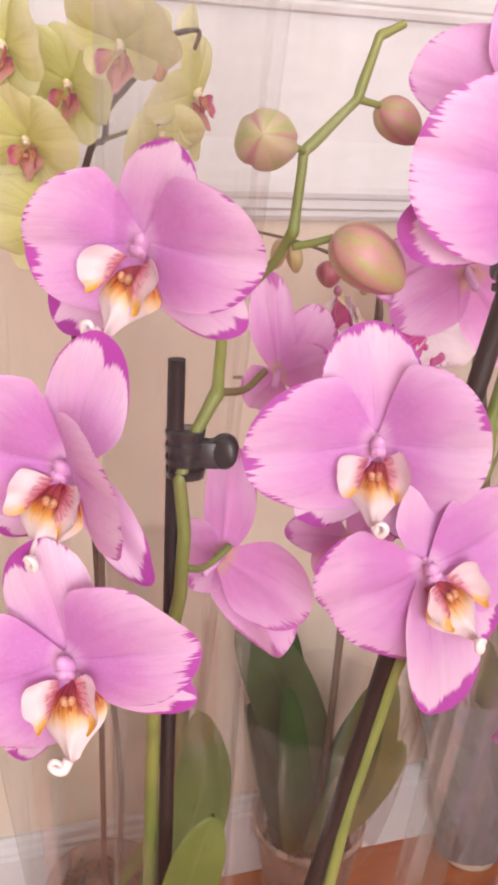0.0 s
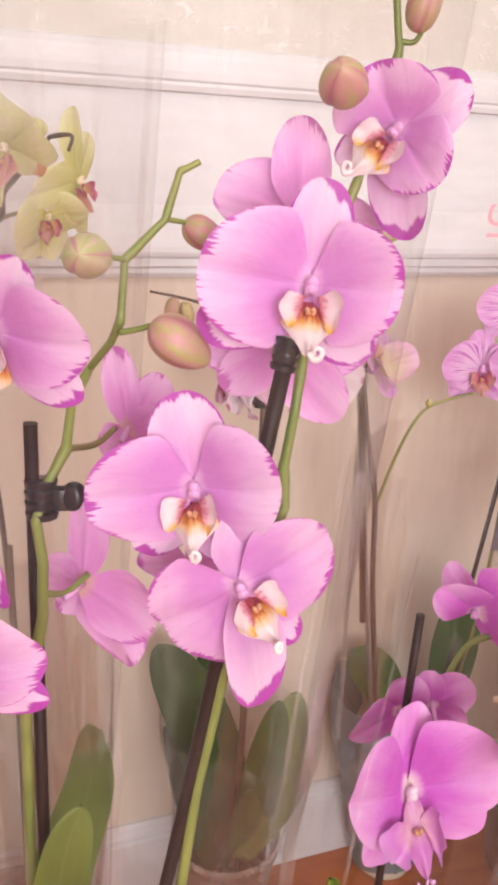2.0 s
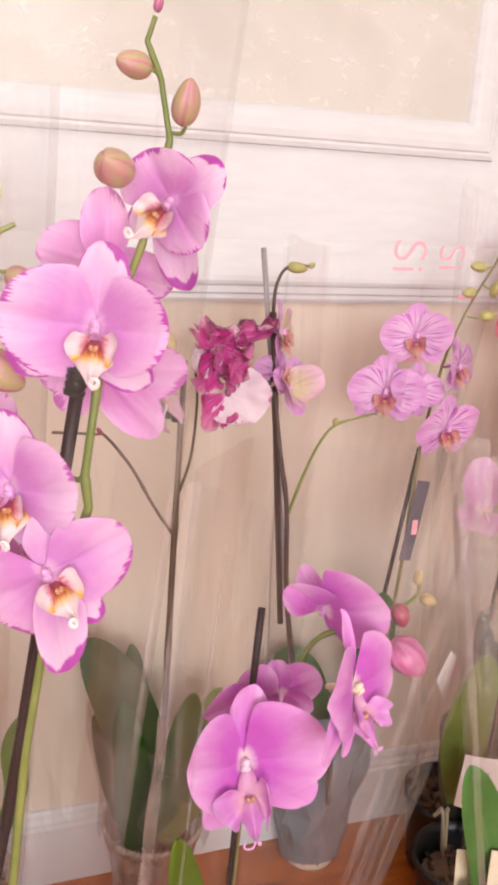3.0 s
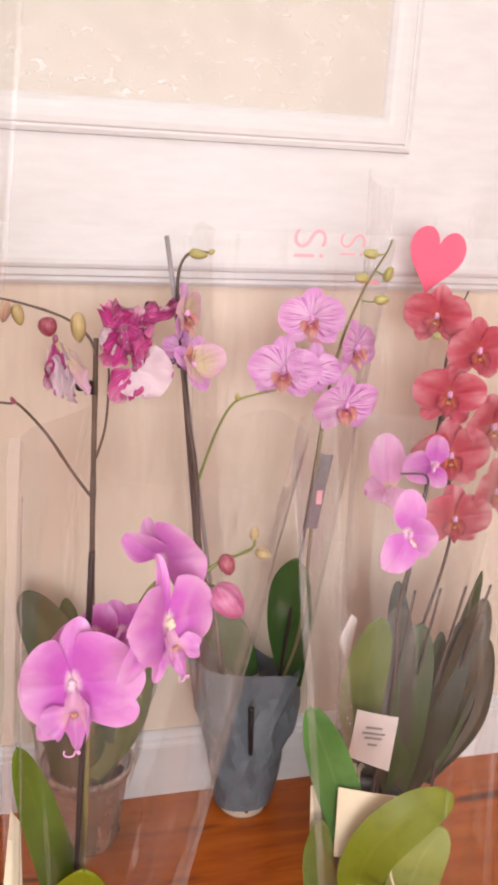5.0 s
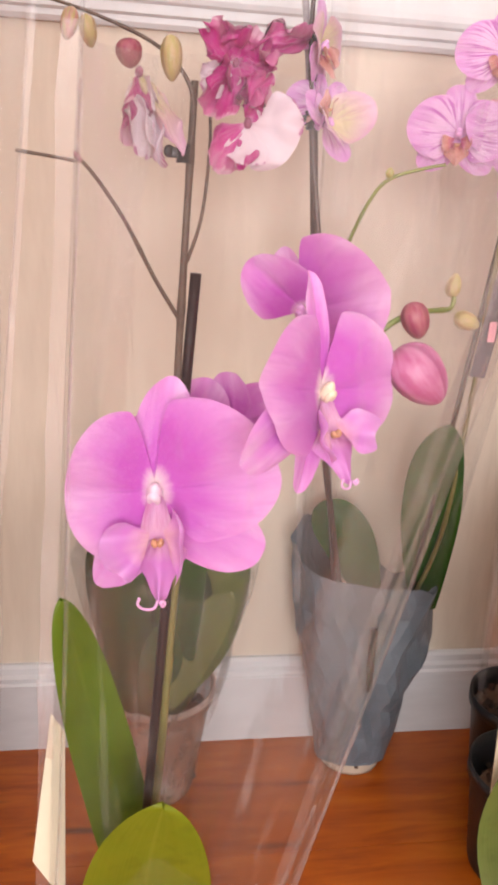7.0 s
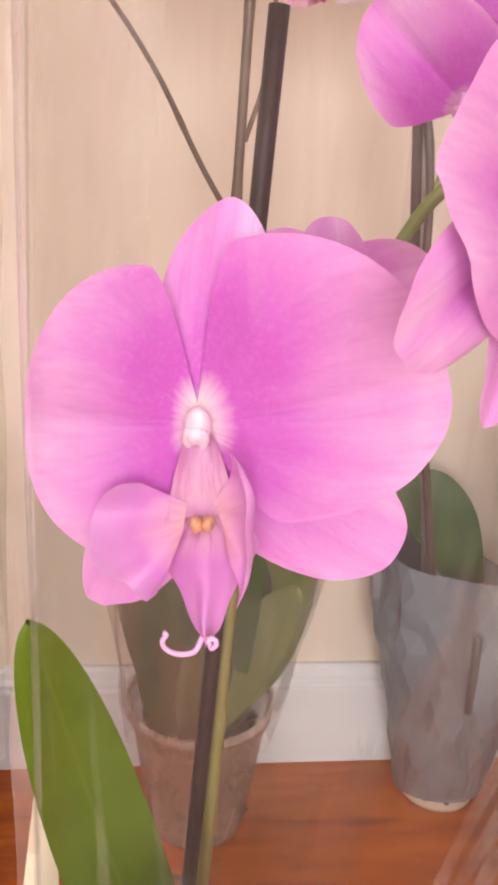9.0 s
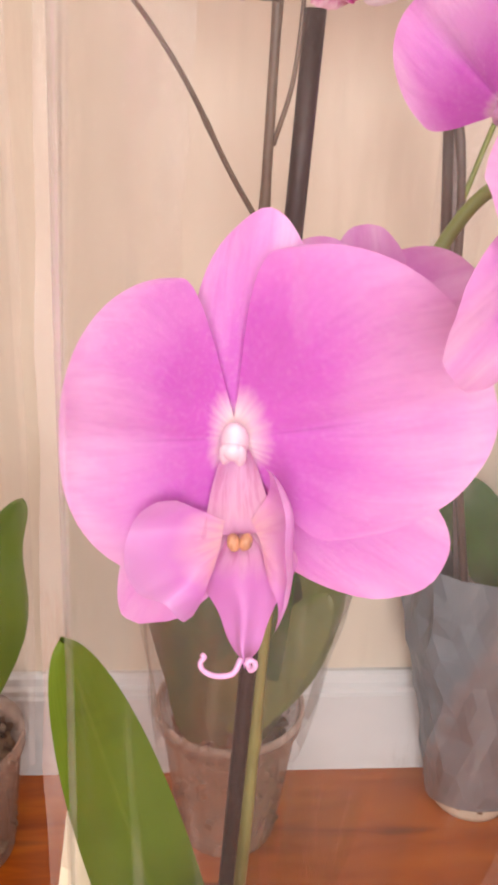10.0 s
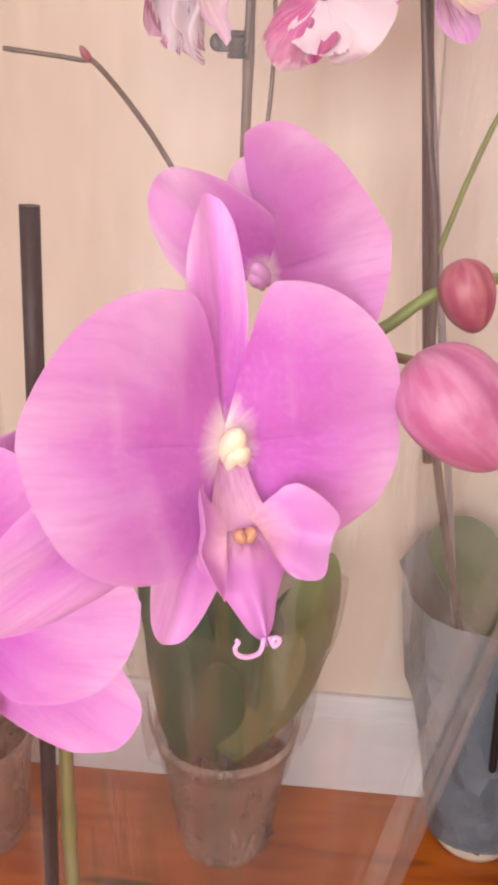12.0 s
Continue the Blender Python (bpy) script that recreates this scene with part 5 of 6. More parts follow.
# ------------------------------------------------------------ the large plain pink orchid in the middle
def orchid_middle():
    o = thing("potted_orchid", (0.197, 0.616, 0.000), "large plain pink moth orchid in clear wrap on the floor", "orchid")
    pot(o, o.location, 0.06, 0.045, 0.115, POT_CLEAR, seed=5)
    stem(o, "stake", [(0.218, 0.559, 0.615), (0.2065, 0.5595, 0.402), (0.195, 0.560, 0.189), (0.190, 0.580, 0.040)], 0.0027, 0.0027, STAKE, sides=14, steps=5)
    stem(o, "flower_spike", [(0.196, 0.600, 0.085), (0.198, 0.565, 0.195), (0.208, 0.568, 0.324), (0.211, 0.566, 0.395), (0.213, 0.566, 0.439), (0.218, 0.572, 0.485)], 0.0028, 0.0024, STEM_OLIVE, (0.3, 0.6), steps=9)
    stem(o, "flower_spike", [(0.218, 0.572, 0.485), (0.245, 0.577, 0.528), (0.269, 0.580, 0.570), (0.291, 0.572, 0.582), (0.306, 0.565, 0.584), (0.321, 0.565, 0.595), (0.338, 0.570, 0.599), (0.357, 0.585, 0.599), (0.359, 0.590, 0.610)], 0.0024, 0.0011, STEM, (0.3, 0.5, 0.72, 0.82, 0.92), steps=9)
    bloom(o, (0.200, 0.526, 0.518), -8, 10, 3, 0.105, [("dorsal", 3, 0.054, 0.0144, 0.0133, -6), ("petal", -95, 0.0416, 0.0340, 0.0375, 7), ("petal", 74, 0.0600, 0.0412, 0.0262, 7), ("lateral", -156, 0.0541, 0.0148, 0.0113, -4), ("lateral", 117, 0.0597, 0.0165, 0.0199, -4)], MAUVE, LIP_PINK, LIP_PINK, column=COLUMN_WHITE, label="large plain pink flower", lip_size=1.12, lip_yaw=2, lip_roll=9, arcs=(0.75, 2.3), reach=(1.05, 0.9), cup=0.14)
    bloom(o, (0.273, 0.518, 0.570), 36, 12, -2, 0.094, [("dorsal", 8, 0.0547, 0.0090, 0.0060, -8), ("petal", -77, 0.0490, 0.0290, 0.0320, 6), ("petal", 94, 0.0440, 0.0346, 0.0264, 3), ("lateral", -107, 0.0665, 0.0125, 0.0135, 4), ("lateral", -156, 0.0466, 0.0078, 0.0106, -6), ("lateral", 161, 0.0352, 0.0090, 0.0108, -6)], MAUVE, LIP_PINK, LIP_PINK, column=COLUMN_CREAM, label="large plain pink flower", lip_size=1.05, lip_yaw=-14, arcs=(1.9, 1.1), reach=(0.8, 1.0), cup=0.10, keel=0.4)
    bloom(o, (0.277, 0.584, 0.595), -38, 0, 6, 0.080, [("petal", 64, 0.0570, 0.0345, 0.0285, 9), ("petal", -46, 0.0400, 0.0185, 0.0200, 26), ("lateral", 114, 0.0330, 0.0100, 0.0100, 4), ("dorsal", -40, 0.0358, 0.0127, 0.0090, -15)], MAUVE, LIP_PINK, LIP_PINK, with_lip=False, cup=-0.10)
    bloom(o, (0.2210, 0.5780, 0.5340), -10, 0, 0, 0.066, [("petal", -107, 0.0385, 0.0110, 0.0170, 12), ("petal", 20, 0.0270, 0.0150, 0.0160, 0)], MAUVE, with_lip=False)
    flower(o, (0.243, 0.572, 0.537), 155, 0, 10, 0.062, MAUVE, LIP_PINK, LIP_PINK, close=10)
    stem(o, "bud_stalk", [(0.306, 0.565, 0.579), (0.312, 0.558, 0.580), (0.317, 0.552, 0.581)], 0.0015, 0.0012, STEM_OLIVE)
    bud(o, (0.327, 0.540, 0.573), (0.62, -0.25, -0.70), 0.034, 0.0315, BUD_PINK)
    bud(o, (0.329, 0.560, 0.596), (0.3, -0.1, -0.9), 0.019, 0.017, BUD_RED)
    bud(o, (0.367, 0.585, 0.592), (0.8, 0, -0.3), 0.015, 0.012, BUD_TAN)
    bud(o, (0.359, 0.590, 0.610), (0.1, 0, 0.9), 0.013, 0.010, BUD_TAN)
    leaf(o, [(0.200, 0.605, 0.090), (0.198, 0.578, 0.209), (0.183, 0.565, 0.301), (0.168, 0.550, 0.382), (0.155, 0.533, 0.458)], 0.036, LEAF_MID, (0.35, -1, 0.15), label="tall green strap leaf")
    leaf(o, [(0.197, 0.600, 0.090), (0.196, 0.565, 0.176), (0.198, 0.530, 0.249), (0.200, 0.500, 0.322), (0.205, 0.479, 0.377)], 0.073, LEAF_LIME, (0, -0.9, 0.5), round_tip=0.45, label="broad yellow-green leaf")
    card(o, [(0.133, 0.570, 0.256), (0.152, 0.570, 0.222), (0.152, 0.590, 0.334), (0.144, 0.590, 0.348)], CARD_CREAM)
    card(o, [(0.251, 0.500, 0.275), (0.245, 0.500, 0.264), (0.255, 0.500, 0.292), (0.258, 0.500, 0.301)], CARD_WHITE)
    # the right-hand folds are hazy strips added for the film's bright streaks and veil
    sleeve(o, o.location + Vector((0.0, -0.01, 0.03)), 0.064, (0.272, 0.535, 0.719), 0.106, FILM_PINK, 0.05, 5.0, seams=(1, 35), wide=1.3, folds=((71, 0.02, 0.80, 0.0040), (69, 0.0, 0.62, 0.0062), (67, 0.05, 0.70, 0.0030), (65, 0.0, 0.52, 0.0050), (62, 0.04, 0.46, 0.0036), (59, 0.0, 0.34, 0.0028), (41, 0.10, 0.95, 0.0014)))
    return o


orchid_middle()


# ------------------------------------------------------------ withered orchid in a clear pot by the wall
def orchid_withered():
    o = thing("potted_orchid", (0.225, 0.922, 0.0), "withering magenta orchid on bare brown stems in a clear pot", "orchid")
    pot(o, o.location, 0.062, 0.044, 0.132, POT_CLEAR, 0.75, "hazy clear plastic pot", seed=6)
    lathe(o, "pot_rim", [(0.0605, 0.126), (0.0632, 0.126), (0.0638, 0.129), (0.0636, 0.133), (0.0618, 0.1345), (0.0605, 0.132)], POT_RIM, label="whitish moulded rim of the pot")
    stem(o, "flower_spike", [(0.226, 0.900, 0.100), (0.232, 0.897, 0.340), (0.236, 0.893, 0.540), (0.241, 0.890, 0.724)], 0.0042, 0.0030, STEM_DRY, (0.15, 0.42, 0.66, 0.88), steps=9)
    stem(o, "side_stem", [(0.238, 0.886, 0.660), (0.240, 0.884, 0.706), (0.229, 0.884, 0.731), (0.205, 0.882, 0.749), (0.163, 0.878, 0.764), (0.124, 0.875, 0.773)], 0.0020, 0.0012, STEM_DRY, (0.2, 0.45, 0.7), steps=9)
    stem(o, "side_stem", [(0.234, 0.893, 0.530), (0.212, 0.887, 0.565), (0.184, 0.875, 0.616), (0.156, 0.862, 0.654), (0.144, 0.858, 0.658), (0.103, 0.853, 0.663)], 0.0020, 0.0013, STEM_DRY, (0.3, 0.7, 0.97), steps=8)
    stem(o, "side_stem", [(0.240, 0.893, 0.580), (0.251, 0.890, 0.621), (0.255, 0.888, 0.681), (0.251, 0.885, 0.719)], 0.0017, 0.0012, STEM_DRY)
    clip(o, (0.233, 0.886, 0.668), (0.0, 0, 1), 0.011, 180)
    bud(o, (0.149, 0.858, 0.661), (-0.5, -0.2, 0.8), 0.010, 0.006, BUD_RED)
    for p, d, ln, w, m in (((0.221, 0.880, 0.738), (0.05, 0, -1), 0.034, 0.021, BUD_TAN), ((0.157, 0.876, 0.752), (0.2, 0, -1), 0.024, 0.016, BUD_TAN), ((0.143, 0.874, 0.756), (-0.2, 0, -1), 0.024, 0.016, BUD_BRONZE), ((0.188, 0.878, 0.739), (0.1, 0, -1), 0.022, 0.025, BUD_RED)):
        bud(o, p, d, ln, w, m)
    wilted(o, (0.272, 0.878, 0.738), 0.072, [(WITHER, 62, 8, 0.95, 0.26, 1.0), (WITHER, 20, 14, 0.42, 0.55, 1.3), (WITHER, -42, 10, 0.50, 0.45, 1.2), (WITHER, 205, 12, 0.62, 0.42, 1.2), (WITHER, 150, 20, 0.55, 0.40, 1.2), (BLEACHED, 228, 4, 0.50, 0.36, 0.8), (WITHER, 95, 18, 0.50, 0.30, 1.2)])
    wilted(o, (0.283, 0.870, 0.694), 0.078, [(BLEACHED, 108, 14, 0.56, 0.80, 0.30), (BLEACHED, 160, 10, 0.42, 0.62, 0.35), (WITHER, 214, 4, 0.62, 0.46, 0.5), (WITHER, 15, 14, 0.50, 0.30, 1.1), (WITHER, 186, 2, 0.46, 0.28, 0.8)])
    wilted(o, (0.196, 0.876, 0.726), 0.078, [(BLEACHED, 176, 8, 0.88, 0.32, 0.5), (BLEACHED, 162, 14, 0.95, 0.22, 0.7), (WITHER, 186, 2, 0.70, 0.22, 0.9), (FADED, 148, 18, 0.90, 0.24, 0.4)])
    leaf(o, [(0.227, 0.900, 0.125), (0.210, 0.920, 0.226), (0.184, 0.940, 0.310), (0.149, 0.955, 0.377)], 0.072, LEAF_OLIVE_DARK, (-0.2, -1, 0.3), label="dull dark green leaf")
    leaf(o, [(0.229, 0.890, 0.130), (0.277, 0.910, 0.198), (0.310, 0.930, 0.303)], 0.055, LEAF_OLIVE, (-0.4, -1, 0.4))
    leaf(o, [(0.231, 0.890, 0.124), (0.254, 0.870, 0.199), (0.289, 0.850, 0.280)], 0.045, LEAF_OLIVE, (-0.2, -1, 0.5))
    leaf(o, [(0.240, 0.900, 0.132), (0.242, 0.870, 0.227), (0.254, 0.850, 0.355)], 0.045, LEAF_DARK, (-0.4, -1, 0.3))
    for x, y, h, w, m in ((-0.040, -0.02, 0.31, 0.060, LEAF_DARK), (0.030, -0.03, 0.27, 0.052, LEAF_OLIVE_DARK), (0.055, 0.01, 0.25, 0.050, LEAF_DARK), (-0.060, 0.015, 0.26, 0.048, LEAF_OLIVE_DARK), (0.0, -0.045, 0.22, 0.046, LEAF_DARK), (-0.02, 0.03, 0.34, 0.056, LEAF_DARK)):
        c = o.location
        leaf(o, [c + Vector((x * 0.2, y * 0.2, 0.09)), c + Vector((x * 0.7, y, 0.17)), c + Vector((x * 1.2, y * 1.3, h + 0.02))], w, m, (-x * 8, -1, 0.3), round_tip=0.6, roll=25)
    sleeve(o, o.location + Vector((0, -0.012, 0.115)), 0.062, o.location + Vector((0.004, -0.025, 0.300)), 0.088, FILM_BAG, 0.16, 9.0, seams=())
    return o


orchid_withered()


# ------------------------------------------------------------ veined lilac orchid in the blue-grey wrapped pot
def orchid_veined():
    o = thing("potted_orchid", Vector((0.451, 0.904, 0.000)) + Vector((0.006, 0.043, 0)), "veined lilac moth orchid in a blue-grey paper-wrapped pot", "orchid")
    pot(o, o.location, 0.039, 0.036, 0.11, POT_PALE, seed=7)
    paper_wrap(o, 0.040, 0.078, 0.21, 0.085, radians(150))
    # the dark inside of the wrap's slit, put on as a solid black strip
    stem(o, "slit_shade", [(0.447, 0.885, 0.213), (0.447, 0.882, 0.179), (0.449, 0.884, 0.137)], 0.0042, 0.0032, POT_BLACK, label="black strip in place of the shade inside a slit in the paper wrap", sides=6)
    # two spikes
    stake(o, (0.319, 0.887, 0.840), (0.414, 0.935, 0.237), 0.0028, STAKE_GREY)
    stem(o, "flower_spike", [(0.428, 0.935, 0.195), (0.370, 0.880, 0.436), (0.358, 0.872, 0.557), (0.348, 0.878, 0.624), (0.337, 0.882, 0.708), (0.331, 0.880, 0.783), (0.337, 0.878, 0.816), (0.353, 0.876, 0.825), (0.369, 0.874, 0.823)], 0.0034, 0.0010, STEM_DARK, (0.3, 0.55, 0.8), steps=8)
    stake(o, (0.333, 0.886, 0.775), (0.372, 0.902, 0.400), 0.0036, STEM_DARK)
    clip(o, (0.338, 0.880, 0.700), (-0.1, 0, 1), 0.011, 160)
    stem(o, "side_stem", [(0.359, 0.872, 0.550), (0.373, 0.868, 0.599), (0.387, 0.862, 0.638), (0.402, 0.858, 0.658), (0.429, 0.852, 0.668), (0.445, 0.848, 0.672)], 0.0018, 0.0013, STEM, (0.62,), steps=8)
    bud(o, (0.401, 0.856, 0.663), (0, -0.3, 0.9), 0.009, 0.008, BUD_GREEN)
    bud(o, (0.353, 0.876, 0.822), (0.9, -0.3, -0.1), 0.021, 0.014, BUD_GREEN)
    bud(o, (0.368, 0.874, 0.825), (0.5, -0.3, 0.3), 0.008, 0.007, BUD_GREEN)
    flower(o, (0.339, 0.878, 0.756), 62, 0, 0, 0.084, FADED, LIP_BRONZE, LIP_BRONZE, STRIPED, wide=0.8)
    flower(o, (0.348, 0.870, 0.698), 30, 20, 160, 0.080, FADED, LIP_BRONZE, LIP_BRONZE, STRIPED, close=40, wide=0.8)
    flower(o, (0.342, 0.880, 0.712), -60, 10, 0, 0.055, STRIPED, LIP_BRONZE, LIP_BRONZE, close=40)
    stake(o, (0.509, 0.860, 0.627), (0.493, 0.935, 0.149), 0.0026)
    stem(o, "flower_spike", [(0.477, 0.935, 0.150), (0.514, 0.910, 0.296), (0.507, 0.868, 0.469), (0.505, 0.855, 0.597), (0.510, 0.850, 0.671), (0.520, 0.848, 0.729), (0.528, 0.846, 0.757), (0.542, 0.842, 0.796), (0.562, 0.840, 0.832), (0.568, 0.840, 0.847)], 0.0026, 0.0010, STEM_OLIVE, (0.3, 0.5, 0.8), steps=8)
    tag = card(o, [(0.494, 0.852, 0.494), (0.509, 0.852, 0.492), (0.522, 0.850, 0.589), (0.506, 0.850, 0.592)], TAG_DARK, "plant_tag", label="dark grey plastic plant tag")
    bar(tag, (0.508, 0.8485, 0.535), 0.007, 0.018)
    for p, yw, pt, rl, sz in (((0.453, 0.850, 0.696), -16, 5, 0, 0.088), ((0.481, 0.845, 0.757), -22, 5, -4, 0.080), ((0.539, 0.852, 0.722), 38, 0, 6, 0.080), ((0.528, 0.840, 0.656), 10, -8, -4, 0.086), ((0.486, 0.846, 0.698), 6, 0, 14, 0.070)):
        flower(o, p, yw, pt, rl, sz, STRIPED, LIP_BRONZE, LIP_BRONZE, label="lilac flower with fine dark veins", petal_lift=4)
    for p, d, q in (((0.534, 0.838, 0.804), (-0.8, -0.3, 0), (0.545, 0.842, 0.800)), ((0.561, 0.838, 0.780), (0.9, -0.2, 0.1), (0.539, 0.843, 0.778)), ((0.567, 0.840, 0.809), (0.2, -0.3, 0.9), (0.552, 0.841, 0.812)), ((0.543, 0.840, 0.831), (-0.7, 0, 0.1), (0.562, 0.840, 0.832))):
        bud(o, p, d, 0.019, 0.0135, BUD_GREEN)
        stem(o, "bud_stalk", [q, Vector(q).lerp(Vector(p), 0.5) + Vector((0, 0, -0.002)), p], 0.0010, 0.0009, STEM)
    leaf(o, [(0.520, 0.940, 0.204), (0.503, 0.915, 0.309), (0.493, 0.895, 0.388), (0.495, 0.880, 0.438)], 0.062, LEAF_DARK, (-0.2, -1, 0.2), label="dark green strap leaf", round_tip=0.3)
    leaf(o, [(0.457, 0.940, 0.224), (0.425, 0.950, 0.286), (0.397, 0.970, 0.317)], 0.06, LEAF_DARK, (0.2, -1, 0.4))
    wrap = sleeve(o, o.location + Vector((0, 0, 0.21)), 0.075, (0.464, 0.880, 0.846), 0.12, FILM_PINK, 0.04, 12.0, squash=0.7)
    letters(wrap, "Si", (0.506, 0.885, 0.836), 0.058)
    letters(wrap, "Si", (0.562, 0.885, 0.832), 0.046)
    for x0, z0, w in ((0.0, -0.075, 0.030), (0.003, -0.100, 0.034), (0.005, -0.122, 0.028), (0.062, -0.052, 0.024)):
        bar(wrap, Vector((0.501, 0.885, 0.846)) + Vector((x0, 0, z0)), w, 0.006)
    return o


orchid_veined()


# ------------------------------------------------------------ pale yellow-green orchid
def orchid_yellow():
    o = thing("potted_orchid", (-0.005, 0.9, 0.0), "pale yellow-green moth orchid with crimson lips by the wall", "orchid")
    pot(o, o.location, 0.06, 0.046, 0.12, POT_CLEAR, seed=8)
    stem(o, "flower_spike", [o.location + Vector((0, 0, 0.1)), (-0.006, 0.870, 0.495), (-0.022, 0.825, 0.746), (-0.010, 0.802, 0.824), (-0.0004, 0.7976, 0.8352), (0.000, 0.775, 0.852), (0.0085, 0.725, 0.867), (0.0125, 0.706, 0.874), (0.022, 0.706, 0.884), (0.0246, 0.704, 0.8861), (0.0334, 0.684, 0.8862), (0.0315, 0.684, 0.8775)], 0.0028, 0.0010, STEM_DARK, (0.5, 0.7, 0.85), steps=8)
    stem(o, "flower_stalk", [(-0.0004, 0.797, 0.835), (0.012, 0.780, 0.840), (0.030, 0.756, 0.846), (0.043, 0.752, 0.856)], 0.0015, 0.0012, STEM_OLIVE)
    stem(o, "flower_stalk", [(0.0085, 0.725, 0.867), (0.022, 0.728, 0.868), (0.042, 0.750, 0.862)], 0.0014, 0.0011, STEM_OLIVE)
    stem(o, "side_stem", [o.location + Vector((0.01, 0, 0.1)), (0.007, 0.840, 0.289), (-0.006, 0.820, 0.477), (-0.008, 0.800, 0.583)], 0.0028, 0.0024, STEM_DRY)
    for p, yw, pt, sz, ly, pieces in (
            ((-0.002, 0.700, 0.880), -24, -22, 0.066, -20, [("dorsal", -62, 0.028, 0.013, 0.013, 10), ("petal", 52, 0.040, 0.0280, 0.0240, 24), ("petal", 2, 0.036, 0.0260, 0.0270, 34), ("lateral", -128, 0.022, 0.010, 0.011, 12), ("lateral", 128, 0.022, 0.011, 0.010, 12)]),
            ((0.046, 0.750, 0.862), 48, -4, 0.062, 12, [("dorsal", -8, 0.046, 0.0120, 0.0110, -6), ("petal", 34, 0.036, 0.0130, 0.0120, -14), ("petal", -104, 0.050, 0.0130, 0.0150, -8), ("lateral", -158, 0.030, 0.0130, 0.0130, 6), ("lateral", 152, 0.042, 0.0120, 0.0120, -10)]),
            ((0.024, 0.739, 0.840), 24, -30, 0.054, 0, [("petal", -112, 0.030, 0.0180, 0.0180, 14), ("petal", 78, 0.026, 0.0150, 0.0150, 12), ("lateral", -160, 0.034, 0.0130, 0.0130, 4), ("lateral", 158, 0.034, 0.0130, 0.0130, 4)]),
            ((-0.020, 0.790, 0.866), -46, -16, 0.068, -12, [("dorsal", 6, 0.034, 0.0140, 0.0140, 4), ("petal", 96, 0.044, 0.0240, 0.0220, 10), ("petal", -52, 0.046, 0.0240, 0.0230, 16), ("lateral", 166, 0.036, 0.0140, 0.0140, 4), ("lateral", -140, 0.030, 0.0130, 0.0130, 8)]),
            ((-0.047, 0.770, 0.834), -36, -22, 0.066, 0, [("dorsal", -4, 0.032, 0.0130, 0.0130, 6), ("petal", 84, 0.040, 0.0230, 0.0220, 10), ("petal", -72, 0.044, 0.0220, 0.0230, 14), ("lateral", 150, 0.034, 0.0130, 0.0130, 4), ("lateral", -146, 0.034, 0.0130, 0.0130, 4)]),
            ((-0.056, 0.790, 0.884), -42, -4, 0.070, -8, [("dorsal", 0, 0.032, 0.0130, 0.0130, 4), ("petal", 82, 0.042, 0.0240, 0.0230, 16), ("petal", -80, 0.042, 0.0230, 0.0240, 16), ("lateral", 142, 0.034, 0.0120, 0.0120, 4), ("lateral", -142, 0.034, 0.0120, 0.0120, 4)]),
            ((-0.036, 0.772, 0.788), -30, 0, 0.076, -6, [("dorsal", 4, 0.034, 0.0140, 0.0140, 4), ("petal", 80, 0.042, 0.0250, 0.0240, 12), ("petal", -84, 0.044, 0.0240, 0.0250, 12), ("lateral", 142, 0.036, 0.0130, 0.0130, 4), ("lateral", -140, 0.036, 0.0130, 0.0130, 4)])):
        bloom(o, p, yw, pt, 0, sz, pieces, YELLOW, LIP_BRONZE, LIP_CRIMSON, column=COLUMN_CREAM, label="pale yellow-green flower with a crimson lip", lip_size=1.1, lip_yaw=ly, cup=0.42, ruffle=0.05)
    bud(o, (0.0150, 0.698, 0.8715), (0.15, -0.3, -0.9), 0.018, 0.0145, BUD_ORANGE)
    sleeve(o, o.location + Vector((0, -0.02, 0.10)), 0.066, (-0.020, 0.760, 0.960), 0.120, FILM_PINK, 0.05, 27.0, seams=(1,))
    leaf(o, [o.location + Vector((0.005, 0, 0.1)), (0.055, 0.870, 0.233), (0.057, 0.872, 0.305), (0.072, 0.877, 0.342)], 0.028, LEAF_MID, (0.3, -1, 0.3))
    return o


orchid_yellow()


